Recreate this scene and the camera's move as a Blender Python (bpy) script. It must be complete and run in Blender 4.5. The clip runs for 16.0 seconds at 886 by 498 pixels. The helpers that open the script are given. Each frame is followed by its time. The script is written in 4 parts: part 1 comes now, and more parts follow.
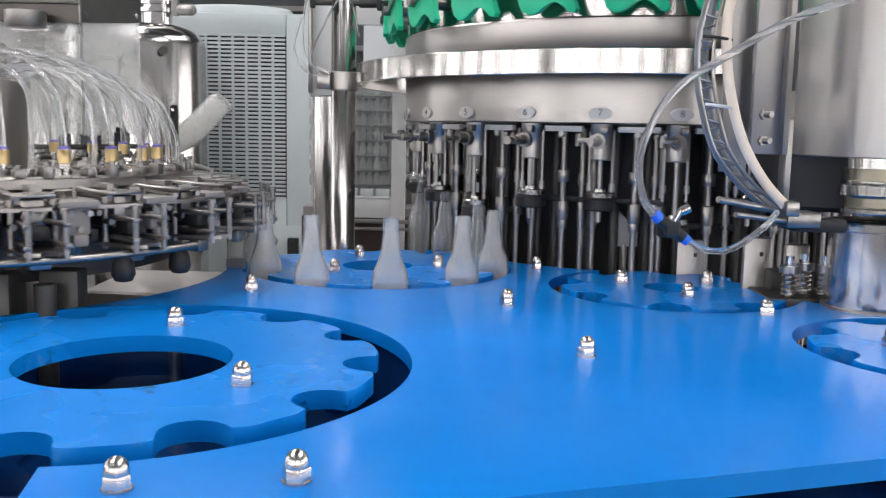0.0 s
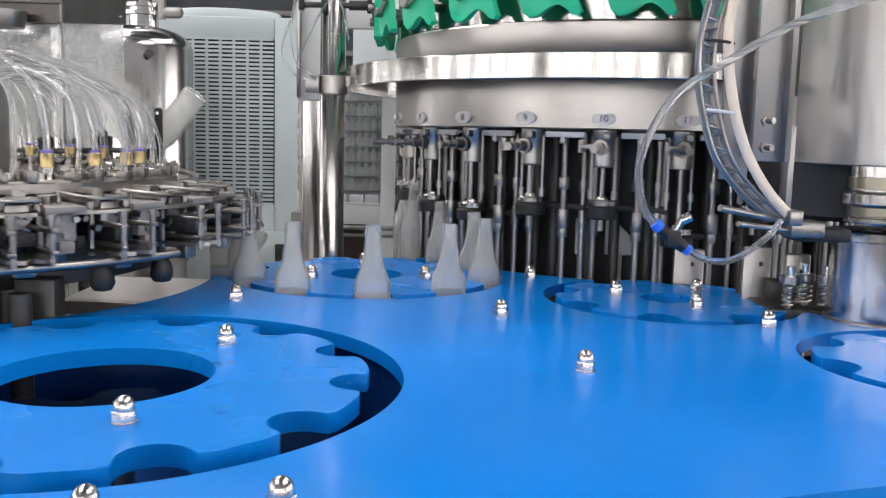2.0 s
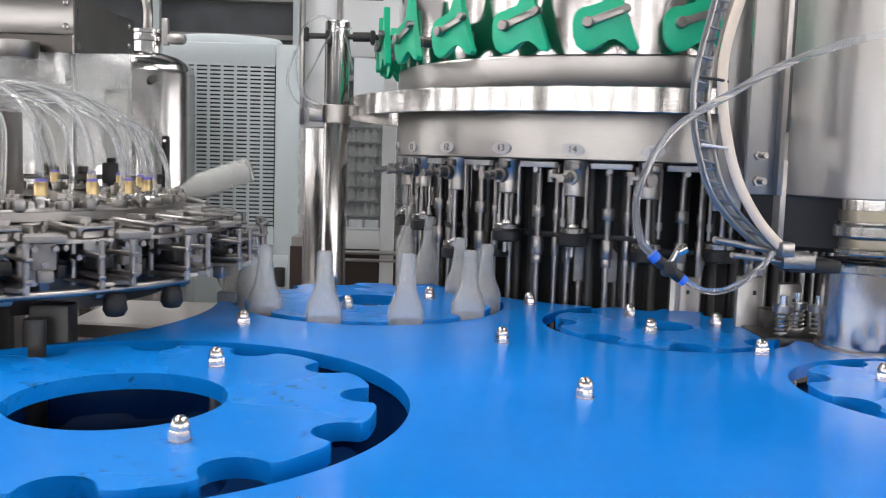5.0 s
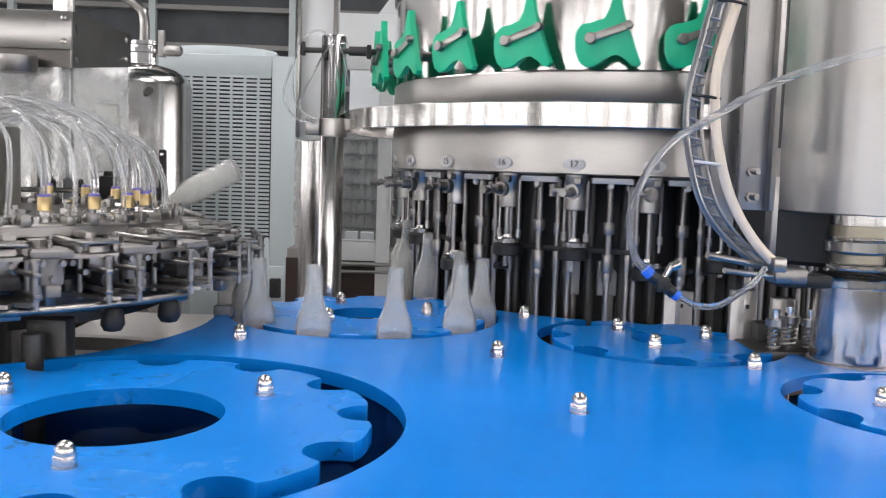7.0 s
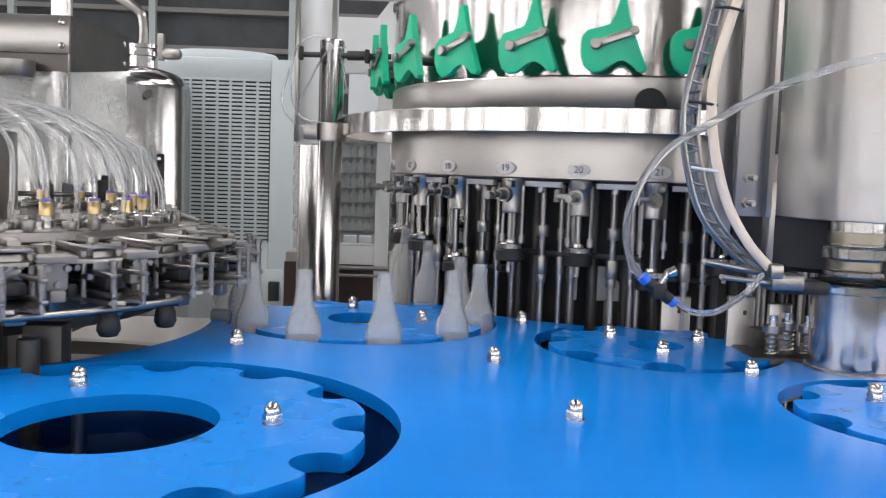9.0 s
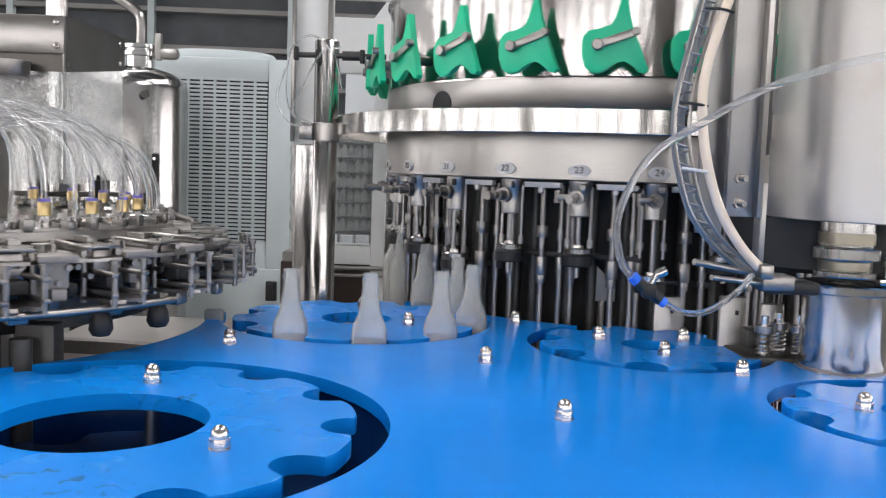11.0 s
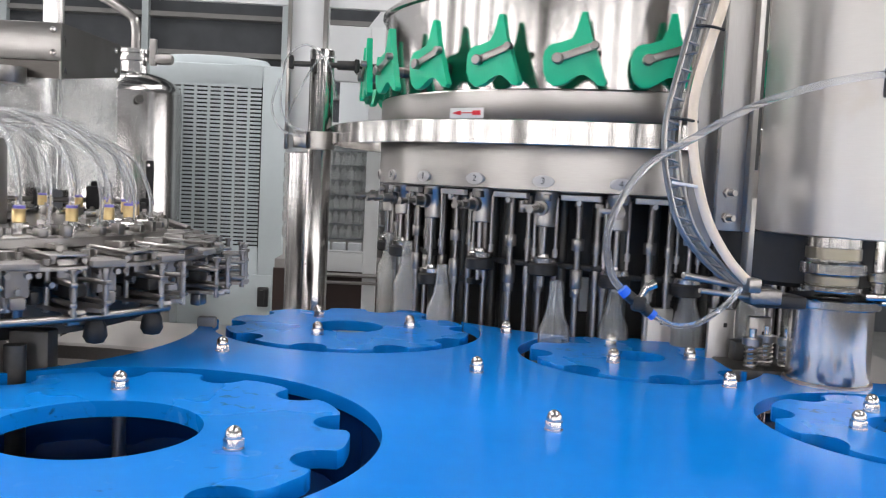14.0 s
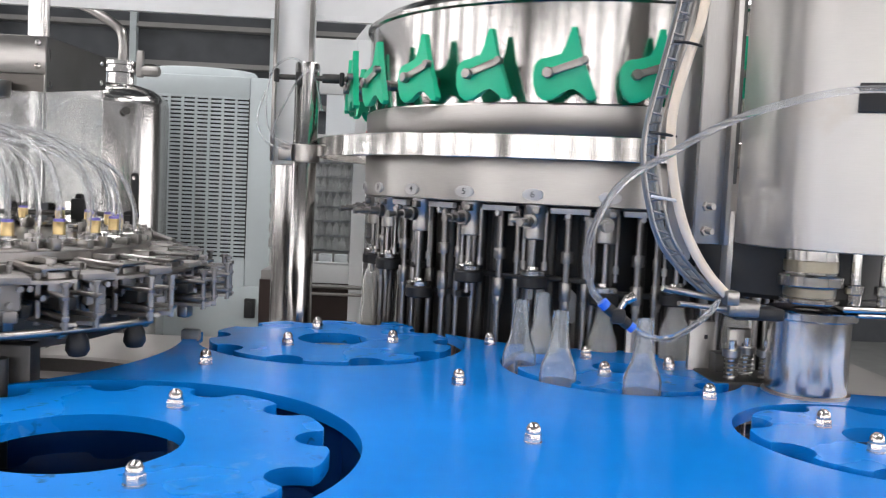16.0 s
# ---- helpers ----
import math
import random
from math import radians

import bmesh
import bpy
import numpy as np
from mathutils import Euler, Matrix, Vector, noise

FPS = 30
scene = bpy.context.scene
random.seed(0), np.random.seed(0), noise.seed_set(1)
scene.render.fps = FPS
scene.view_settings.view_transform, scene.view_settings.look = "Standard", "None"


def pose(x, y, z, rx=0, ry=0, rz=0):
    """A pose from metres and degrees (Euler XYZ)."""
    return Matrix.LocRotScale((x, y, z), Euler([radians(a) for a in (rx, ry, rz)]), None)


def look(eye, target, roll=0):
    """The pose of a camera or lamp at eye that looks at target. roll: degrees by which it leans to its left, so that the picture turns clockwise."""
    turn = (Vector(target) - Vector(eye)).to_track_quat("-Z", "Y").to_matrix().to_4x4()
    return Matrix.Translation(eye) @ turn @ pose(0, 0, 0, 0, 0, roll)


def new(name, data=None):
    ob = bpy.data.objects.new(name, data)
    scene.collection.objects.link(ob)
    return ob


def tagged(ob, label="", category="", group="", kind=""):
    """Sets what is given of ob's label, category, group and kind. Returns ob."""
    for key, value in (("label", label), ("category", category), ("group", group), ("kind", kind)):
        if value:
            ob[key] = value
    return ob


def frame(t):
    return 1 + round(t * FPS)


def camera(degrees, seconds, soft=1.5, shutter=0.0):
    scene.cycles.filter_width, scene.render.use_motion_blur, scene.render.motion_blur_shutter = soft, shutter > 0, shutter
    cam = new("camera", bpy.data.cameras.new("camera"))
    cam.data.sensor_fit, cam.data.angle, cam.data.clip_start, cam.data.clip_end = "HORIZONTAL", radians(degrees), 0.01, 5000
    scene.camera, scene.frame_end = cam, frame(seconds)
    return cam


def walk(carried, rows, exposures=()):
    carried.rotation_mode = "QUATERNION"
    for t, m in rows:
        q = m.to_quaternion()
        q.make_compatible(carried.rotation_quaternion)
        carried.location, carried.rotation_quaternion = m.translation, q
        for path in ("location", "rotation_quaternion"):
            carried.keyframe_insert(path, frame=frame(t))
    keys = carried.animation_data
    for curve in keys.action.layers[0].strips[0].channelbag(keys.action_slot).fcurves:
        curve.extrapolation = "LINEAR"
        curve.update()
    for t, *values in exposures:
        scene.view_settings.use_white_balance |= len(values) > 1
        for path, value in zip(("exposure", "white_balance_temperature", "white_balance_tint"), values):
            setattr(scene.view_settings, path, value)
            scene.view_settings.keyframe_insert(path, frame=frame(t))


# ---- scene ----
cam = camera(52.8, 16.0, soft=1.2, shutter=0.5)
PATH = [
    (0, (0.0, -0.002, 1.475), (0.0, 1.98, 1.214), 1.2),
    (0.5, (-0.005, 0.02, 1.477), (0.006, 2.004, 1.223), 1.0),
    (1, (-0.015, 0.025, 1.479), (0.0, 2.011, 1.25), 1.2),
    (1.5, (-0.011, 0.037, 1.471), (0.008, 2.023, 1.234), 1.3),
    (2, (-0.006, 0.045, 1.473), (0.02, 2.03, 1.226), 1.5),
    (2.5, (-0.007, 0.045, 1.47), (0.021, 2.03, 1.229), 1.6),
    (3, (-0.014, 0.035, 1.477), (0.009, 2.021, 1.242), 1.6),
    (3.5, (-0.019, 0.03, 1.484), (0.006, 2.017, 1.263), 1.6),
    (4, (-0.018, 0.022, 1.481), (0.01, 2.011, 1.272), 1.7),
    (6.5, (-0.02, -0.005, 1.498), (0.023, 1.986, 1.314), 1.9),
    (7, (-0.02, -0.005, 1.497), (0.025, 1.987, 1.321), 1.9),
    (7.5, (-0.02, -0.005, 1.497), (0.025, 1.987, 1.325), 2.0),
    (8, (-0.019, -0.006, 1.501), (0.026, 1.986, 1.327), 2.0),
    (8.5, (-0.018, -0.006, 1.501), (0.027, 1.986, 1.334), 2.1),
    (9, (-0.015, -0.003, 1.502), (0.03, 1.989, 1.332), 2.0),
    (11.5, (-0.002, -0.01, 1.503), (0.045, 1.982, 1.333), 2.1),
    (12, (-0.005, -0.012, 1.503), (0.052, 1.98, 1.336), 2.1),
    (12.5, (-0.004, -0.013, 1.503), (0.053, 1.979, 1.342), 2.2),
    (13, (-0.006, -0.021, 1.507), (0.055, 1.972, 1.35), 2.3),
    (13.5, (-0.008, -0.025, 1.508), (0.057, 1.968, 1.354), 2.6),
    (14, (-0.005, -0.022, 1.511), (0.059, 1.971, 1.356), 2.7),
    (14.5, (-0.003, -0.023, 1.512), (0.062, 1.971, 1.363), 2.7),
    (15, (-0.004, -0.027, 1.517), (0.066, 1.967, 1.377), 2.7),
    (15.5, (-0.005, -0.032, 1.521), (0.071, 1.962, 1.386), 2.7),
    (16, (0.006, -0.033, 1.517), (0.093, 1.961, 1.386), 2.7),
]
walk(cam, [(t, look(eye, target, roll)) for t, eye, target, roll in PATH])

# ---- light ----
world = bpy.data.worlds.new("hall_light")
scene.world = world
world.use_nodes = True
wn = world.node_tree.nodes
wsky = wn.new("ShaderNodeTexSky")
wsky.sky_type, wsky.sun_disc, wsky.sun_elevation, wsky.sun_rotation = "NISHITA", False, radians(40), radians(200)
wn["Background"].inputs["Strength"].default_value = 0.12
world.node_tree.links.new(wsky.outputs["Color"], wn["Background"].inputs["Color"])
scene.view_settings.exposure = 0.0


def lamp(name, m, w, h, power, colour=(1.0, 0.965, 0.975)):
    d = bpy.data.lights.new(name, "AREA")
    d.shape, d.size, d.size_y, d.energy, d.color = "RECTANGLE", w, h, power, colour
    ob = new(name, d)
    ob.matrix_world = m
    return ob


# ---- materials ----
def material(name, colour, rough=0.5, metal=0.0, grain=0.0, scale=60.0, bump=0.0, stretch=(1, 1, 1), spread=0.0, rough_var=0.0, spots=None, scuffs=None, brushed=0.0, **more):
    """A surface with fine grain, large stains and bump, all in object space."""
    m = bpy.data.materials.new(name)
    m.use_nodes = True
    n, l = m.node_tree.nodes, m.node_tree.links
    b = n["Principled BSDF"]
    b.inputs["Base Color"].default_value = (*colour, 1)
    b.inputs["Roughness"].default_value = rough
    b.inputs["Metallic"].default_value = metal
    for key, value in more.items():
        b.inputs[key.replace("_", " ")].default_value = value
    tc = n.new("ShaderNodeTexCoord")
    mp = n.new("ShaderNodeMapping")
    mp.inputs["Scale"].default_value = stretch
    l.new(tc.outputs["Object"], mp.inputs["Vector"])
    fine = n.new("ShaderNodeTexNoise")
    fine.inputs["Scale"].default_value, fine.inputs["Detail"].default_value = scale, 4
    l.new(mp.outputs["Vector"], fine.inputs["Vector"])
    broad = n.new("ShaderNodeTexNoise")
    broad.inputs["Scale"].default_value, broad.inputs["Detail"].default_value = 4.0, 3
    l.new(tc.outputs["Object"], broad.inputs["Vector"])
    if grain or spread:
        mix = n.new("ShaderNodeMix")
        mix.data_type = "RGBA"
        mix.inputs["A"].default_value = (*[c * (1 - grain) for c in colour], 1)
        mix.inputs["B"].default_value = (*[min(1, c * (1 + grain)) for c in colour], 1)
        l.new(fine.outputs["Fac"], mix.inputs["Factor"])
        mul = n.new("ShaderNodeMix")
        mul.data_type = "RGBA"
        mul.blend_type = "MULTIPLY"
        mul.inputs["Factor"].default_value = 1.0
        ramp = n.new("ShaderNodeMapRange")
        ramp.inputs["From Min"].default_value, ramp.inputs["From Max"].default_value = 0.3, 0.7
        ramp.inputs["To Min"].default_value, ramp.inputs["To Max"].default_value = 1 - spread, 1.0
        l.new(broad.outputs["Fac"], ramp.inputs["Value"])
        l.new(mix.outputs["Result"], mul.inputs["A"])
        l.new(ramp.outputs["Result"], mul.inputs["B"])
        l.new(mul.outputs["Result"], b.inputs["Base Color"])
    last = mul if grain or spread else None
    for marks, gate_scale in ((spots, 5.0), (scuffs, 7.0)):
        if not marks:
            continue
        patch = n.new("ShaderNodeTexNoise")
        patch.inputs["Scale"].default_value, patch.inputs["Detail"].default_value, patch.inputs["Distortion"].default_value = marks[0], 6, 0.8
        l.new(tc.outputs["Object"], patch.inputs["Vector"])
        lim = n.new("ShaderNodeMapRange")
        lim.inputs["From Min"].default_value, lim.inputs["From Max"].default_value = marks[1], marks[1] + 0.08
        lim.inputs["To Max"].default_value = marks[3]
        l.new(patch.outputs["Fac"], lim.inputs["Value"])
        where = n.new("ShaderNodeTexNoise")
        where.inputs["Scale"].default_value, where.inputs["Detail"].default_value = gate_scale, 2
        l.new(tc.outputs["Object"], where.inputs["Vector"])
        gate = n.new("ShaderNodeMapRange")
        gate.inputs["From Min"].default_value, gate.inputs["From Max"].default_value = 0.52, 0.6
        l.new(where.outputs["Fac"], gate.inputs["Value"])
        both = n.new("ShaderNodeMath")
        both.operation = "MULTIPLY"
        l.new(lim.outputs["Result"], both.inputs[0])
        l.new(gate.outputs["Result"], both.inputs[1])
        stain = n.new("ShaderNodeMix")
        stain.data_type = "RGBA"
        stain.inputs["B"].default_value = (*marks[2], 1)
        l.new(both.outputs["Value"], stain.inputs["Factor"])
        l.new(last.outputs["Result"], stain.inputs["A"])
        l.new(stain.outputs["Result"], b.inputs["Base Color"])
        last = stain
    if brushed:
        tg = n.new("ShaderNodeTangent")
        tg.direction_type, tg.axis = "RADIAL", "Z"
        l.new(tg.outputs["Tangent"], b.inputs["Tangent"])
        b.inputs["Anisotropic"].default_value = brushed
        b.inputs["Anisotropic Rotation"].default_value = 0.0
    if rough_var:
        rr = n.new("ShaderNodeMapRange")
        rr.inputs["From Min"].default_value, rr.inputs["From Max"].default_value = 0.3, 0.7
        rr.inputs["To Min"].default_value, rr.inputs["To Max"].default_value = max(0.02, rough - rough_var), rough + rough_var
        l.new(broad.outputs["Fac"], rr.inputs["Value"])
        l.new(rr.outputs["Result"], b.inputs["Roughness"])
    if bump:
        bp = n.new("ShaderNodeBump")
        bp.inputs["Strength"].default_value, bp.inputs["Distance"].default_value = bump, 0.002
        l.new(fine.outputs["Fac"], bp.inputs["Height"])
        l.new(bp.outputs["Normal"], b.inputs["Normal"])
    return m


BLUE = material("blue_plastic", (0.002, 0.222, 0.73), 0.2, 0, 0.04, 45, 0.03, spread=0.1, rough_var=0.07, Specular_IOR_Level=0.2)
WORN = material("worn_blue_plastic", (0.002, 0.222, 0.73), 0.25, 0, 0.05, 45, 0.05, spread=0.12, rough_var=0.1, spots=(55, 0.6, (0.004, 0.03, 0.1), 0.75), scuffs=(38, 0.58, (0.15, 0.4, 0.75), 0.25), Specular_IOR_Level=0.2)
# the blue plastic darkened: shade under the table is put into its colour
SHADED_BLUE = material("shaded_blue_plastic", (0.003, 0.03, 0.13), 0.22, 0, 0.1, 45, 0.05, spread=0.2)
GREEN = material("green_plastic", (0.003, 0.56, 0.29), 0.38, 0, 0.06, 80, 0.1, spread=0.1)
STEEL = material("brushed_steel", (0.385, 0.37, 0.355), 0.28, 1, 0.1, 40, 0.03, (1, 1, 30), 0.08, 0.0, brushed=0.3)
BAND = material("polished_steel", (0.46, 0.445, 0.43), 0.12, 1, 0.05, 40, 0.03, (1, 1, 20), 0.06, 0.0, brushed=0.3)
SATIN = material("satin_steel", (0.46, 0.445, 0.43), 0.38, 1, 0.08, 40, 0.06, (20, 20, 1), 0.15, 0.08)
TANKSTEEL = material("rolled_steel", (0.56, 0.545, 0.535), 0.17, 1, 0.05, 40, 0.03, (1, 1, 20), 0.06, 0.0, brushed=0.4)
DRUM = material("satin_drum_steel", (0.62, 0.6, 0.58), 0.43, 1, 0.05, 40, 0.03, (1, 1, 25), 0.08, 0.04, spots=(9, 0.55, (0.54, 0.47, 0.4), 0.3))
CHROME = material("chrome", (0.62, 0.61, 0.6), 0.14, 1, 0.03, 90, 0.0, spread=0.06, rough_var=0.04)
NUT = material("stainless_nut", (0.6, 0.58, 0.565), 0.22, 1, 0.06, 200, 0.08, rough_var=0.05)
CAST = material("cast_steel", (0.33, 0.315, 0.305), 0.32, 1, 0.15, 150, 0.25, spread=0.2)
# stainless darkened: the dark reflection on the hood side is in the colour
SHADED_HOOD = material("shaded_hood_steel", (0.1, 0.092, 0.085), 0.3, 0.8, 0.15, 30, 0.05, (1, 1, 12), 0.25, 0.08)
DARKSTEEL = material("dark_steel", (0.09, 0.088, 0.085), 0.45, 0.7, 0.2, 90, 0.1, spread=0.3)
RUBBER = material("black_rubber", (0.012, 0.012, 0.013), 0.5, 0, 0.2, 120, 0.1)
BRASS = material("brass", (0.62, 0.47, 0.24), 0.3, 1, 0.1, 120, 0.05)
WHITE = material("white_paint", (0.72, 0.73, 0.74), 0.4, 0, 0.03, 30, 0.03, spread=0.08)
GREY = material("grey_green_paint", (0.49, 0.545, 0.56), 0.45, 0, 0.03, 50, 0.04, spread=0.07)
# near-black for hollows and slots: their shade is put into the colour
SHADOW = material("inside_shade", (0.02, 0.02, 0.022), 0.6, 0, 0.3, 20)
FLOOR = material("epoxy_floor", (0.33, 0.34, 0.33), 0.35, 0, 0.08, 12, 0.05, spread=0.25)
PALE = material("hall_wall", (0.26, 0.255, 0.25), 0.6, 0, 0.03, 8, 0.02, spread=0.12)
DUSK = material("dark_cladding", (0.075, 0.082, 0.093), 0.6, 0, 0.1, 6, spread=0.3)
CREAM = material("cream_hose", (0.84, 0.72, 0.59), 0.4, 0, 0.05, 60, 0.03, spread=0.08)
CABLE = material("grey_cable", (0.2, 0.22, 0.24), 0.4, 0, 0.2, 60)
FITBLUE = material("blue_fitting", (0.03, 0.16, 0.75), 0.35)
RED = material("red_ink", (0.75, 0.02, 0.04), 0.5)
PAPER = material("sticker", (0.82, 0.8, 0.8), 0.5)
INK = material("dark_ink", (0.06, 0.06, 0.06), 0.5)
PURPLE = material("violet_collar", (0.16, 0.14, 0.5), 0.4)
PLATE = material("matt_aluminium", (0.55, 0.54, 0.53), 0.5, 0.5, 0.05, 120)
BLOCK = material("grey_plastic", (0.27, 0.255, 0.245), 0.4, 0, 0.15, 60, 0.05, spread=0.3)
PALEBRASS = material("pale_brass", (0.34, 0.31, 0.25), 0.3, 1, 0.08, 90, 0.03)
# dark brown that carries the darkness of the opening under the door
OPENING_BROWN = material("dark_brown_opening", (0.05, 0.03, 0.025), 0.5, 0, 0.2, 20, spread=0.3)
GLASS = material("frosted_bottle_glass", (0.94, 0.94, 0.92), 0.27, 0, 0, bump=0.06, scale=60, Transmission_Weight=0.78, IOR=1.22)
WETGLASS = material("wet_bottle_glass", (0.95, 0.97, 0.97), 0.1, 0, 0, bump=0.1, scale=60, Transmission_Weight=0.9, IOR=1.25)
CLEAR = material("clear_hose", (0.95, 0.96, 0.97), 0.1, 0, 0, Transmission_Weight=0.9, IOR=1.16)
ACRYLIC = material("wet_acrylic", (0.97, 0.98, 0.98), 0.04, 0, 0, bump=0.3, scale=110, Transmission_Weight=0.9, IOR=1.08)
PANE = material("window_pane", (0.9, 0.93, 0.95), 0.03, 0, 0, Transmission_Weight=1.0, IOR=1.1)


def glow(name, colour, power):
    m = bpy.data.materials.new(name)
    m.use_nodes = True
    b = m.node_tree.nodes["Principled BSDF"]
    b.inputs["Base Color"].default_value = (*colour, 1)
    b.inputs["Emission Color"].default_value = (*colour, 1)
    b.inputs["Emission Strength"].default_value = power
    return m


# glow of the added window panes
WINDOW_GLOW = glow("added_window_glow", (1.0, 0.97, 0.97), 7.3)
TUBE = glow("added_lamp_tube", (1.0, 0.98, 0.95), 6.0)


# ---- mesh tools ----
def box(bm, c, s, m=None, bevel=0.0):
    got = bmesh.ops.create_cube(bm, size=1.0)["verts"]
    bmesh.ops.scale(bm, vec=s, verts=got)
    if bevel:
        edges = list({e for v in got for e in v.link_edges})
        out = bmesh.ops.bevel(bm, geom=edges, offset=bevel, segments=2, profile=0.5, affect="EDGES")
        got = list({v for f in out["faces"] for v in f.verts} | {v for v in got if v.is_valid})
    if m is not None:
        bmesh.ops.transform(bm, matrix=m, verts=got)
    bmesh.ops.translate(bm, vec=c, verts=got)
    return bm


def lathe(bm, profile, seg=24, centre=(0, 0), start=0.0, sweep=360.0, m=None, close=False):
    """Turns a list of (radius, height) about an upright axis."""
    full = abs(sweep - 360.0) < 1e-6
    rings, n = [], seg if full else seg + 1
    for r, z in profile:
        ring = []
        for i in range(n):
            a = radians(start + sweep * i / seg)
            ring.append(bm.verts.new((centre[0] + r * math.cos(a), centre[1] + r * math.sin(a), z)))
        rings.append(ring)
    if close:
        rings.append(rings[0])
    for lo, hi in zip(rings, rings[1:]):
        for i in range(seg):
            j = (i + 1) % n
            bm.faces.new((lo[i], lo[j], hi[j], hi[i]))
    if m is not None:
        bmesh.ops.transform(bm, matrix=m, verts=[v for r in rings[: len(profile)] for v in r])
    return bm


def rod(bm, a, b, r, seg=12, r2=None):
    """A solid round bar from a to b."""
    a, b = Vector(a), Vector(b)
    q = (b - a).to_track_quat("Z", "Y").to_matrix().to_4x4()
    h, r2 = (b - a).length, r if r2 is None else r2
    return lathe(bm, [(1e-4, 0), (r, 0), (r2, h), (1e-4, h)], seg, m=Matrix.Translation(a) @ q)


def curve_points(pts, per=8):
    pts = [Vector(p) for p in pts]
    ext = [2 * pts[0] - pts[1], *pts, 2 * pts[-1] - pts[-2]]
    out = []
    for i in range(1, len(ext) - 2):
        p0, p1, p2, p3 = ext[i - 1 : i + 3]
        for k in range(per):
            t = k / per
            out.append(0.5 * (2 * p1 + (p2 - p0) * t + (2 * p0 - 5 * p1 + 4 * p2 - p3) * t * t + (3 * p1 - p0 - 3 * p2 + p3) * t**3))
    return [*out, pts[-1]]


def tube(bm, pts, r, seg=8, per=8, smooth=True):
    """A bent round bar or hose along points."""
    line = curve_points(pts, per) if smooth else [Vector(p) for p in pts]
    up, rings = Vector((0.31, 0.2, 0.93)), []
    for i, p in enumerate(line):
        d = (line[min(i + 1, len(line) - 1)] - line[max(i - 1, 0)]).normalized()
        u = (up - d * up.dot(d)).normalized()
        up, v = u, d.cross(u)
        rings.append([bm.verts.new(p + r * (math.cos(2 * math.pi * k / seg) * u + math.sin(2 * math.pi * k / seg) * v)) for k in range(seg)])
    for lo, hi in zip(rings, rings[1:]):
        for k in range(seg):
            bm.faces.new((lo[k], lo[(k + 1) % seg], hi[(k + 1) % seg], hi[k]))
    bm.faces.new(rings[0][::-1])
    bm.faces.new(rings[-1])
    return bm


def prism(bm, outline, z0, z1, m=None, bevel=0.0):
    """An outline in x and y, raised from z0 to z1."""
    lo = [bm.verts.new((x, y, z0)) for x, y in outline]
    hi = [bm.verts.new((x, y, z1)) for x, y in outline]
    n = len(outline)
    top = bm.faces.new(hi)
    bm.faces.new(lo[::-1])
    for i in range(n):
        bm.faces.new((lo[i], lo[(i + 1) % n], hi[(i + 1) % n], hi[i]))
    verts = lo + hi
    if bevel:
        out = bmesh.ops.bevel(bm, geom=list(top.edges), offset=bevel, segments=2, profile=0.5, affect="EDGES")
        verts = list({v for f in out["faces"] for v in f.verts} | {v for v in verts if v.is_valid})
    if m is not None:
        bmesh.ops.transform(bm, matrix=m, verts=verts)
    return bm


def mesh_of(name, bm, mat, angle=38):
    bmesh.ops.recalc_face_normals(bm, faces=bm.faces)
    me = bpy.data.meshes.new(name)
    bm.to_mesh(me)
    bm.free()
    me.materials.append(mat)
    me.polygons.foreach_set("use_smooth", [True] * len(me.polygons))
    me.set_sharp_from_angle(angle=radians(angle))
    return me


def part(name, bm, mat, parent=None, label="", m=None):
    """One mesh object, under a thing or a part, from a bmesh or from mesh data that it shares."""
    me = bm if isinstance(bm, bpy.types.Mesh) else mesh_of(name, bm, mat)
    ob = new(name, me)
    if parent is not None:
        ob.parent = parent
    if m is not None:
        ob.matrix_basis = m
    return tagged(ob, label)


def B():
    return bmesh.new()


def group_thing(name, label, category, m=None, group="", kind=""):
    ob = new(name)
    ob.empty_display_size = 0.05
    if m is not None:
        ob.matrix_basis = m
    return tagged(ob, label, category, group, kind)


def cut(me, cutters):
    """The mesh with the solids of the cutters taken out."""
    ob = bpy.data.objects.new("blank", me)
    scene.collection.objects.link(ob)
    tools = []
    for c in cutters:
        t = bpy.data.objects.new("cutter", c)
        scene.collection.objects.link(t)
        tools.append(t)
        mod = ob.modifiers.new("cut", "BOOLEAN")
        mod.operation, mod.object, mod.solver = "DIFFERENCE", t, "EXACT"
    out = bpy.data.meshes.new_from_object(ob.evaluated_get(bpy.context.evaluated_depsgraph_get()))
    for t in (*tools, ob):
        bpy.data.objects.remove(t)
    return out


def flat_faces(me):
    """Level faces shaded flat, the rest smooth between sharp edges."""
    me.set_sharp_from_angle(angle=radians(28))
    me.polygons.foreach_set("use_smooth", [abs(f.normal.z) < 0.97 for f in me.polygons])
    return me


def disc_cutter(x, y, r, z0, z1, seg=128):
    bm = lathe(B(), [(1e-5, z0), (r, z0), (r, z1), (1e-5, z1)], seg, (x, y))
    bmesh.ops.remove_doubles(bm, verts=bm.verts, dist=1e-4)
    return mesh_of("cutter", bm, BLUE)


# ---- plan ----
TOP = 1.2                      # upper face of the blue table plate
RATE = 1.4545                  # bottles a second
C1, C2, C3, C4 = (-0.371, 1.0215), (-0.1327, 1.8009), (0.4175, 1.6036), (0.69, 1.16)
FILLER, RINSER = (0.491, 2.332), (-0.920, 1.665)
R1, R2, R3, RF, RR = 0.282, 0.235, 0.188, 0.564, 0.564
TURN = 360 / 24 * RATE         # degrees a second of both turrets

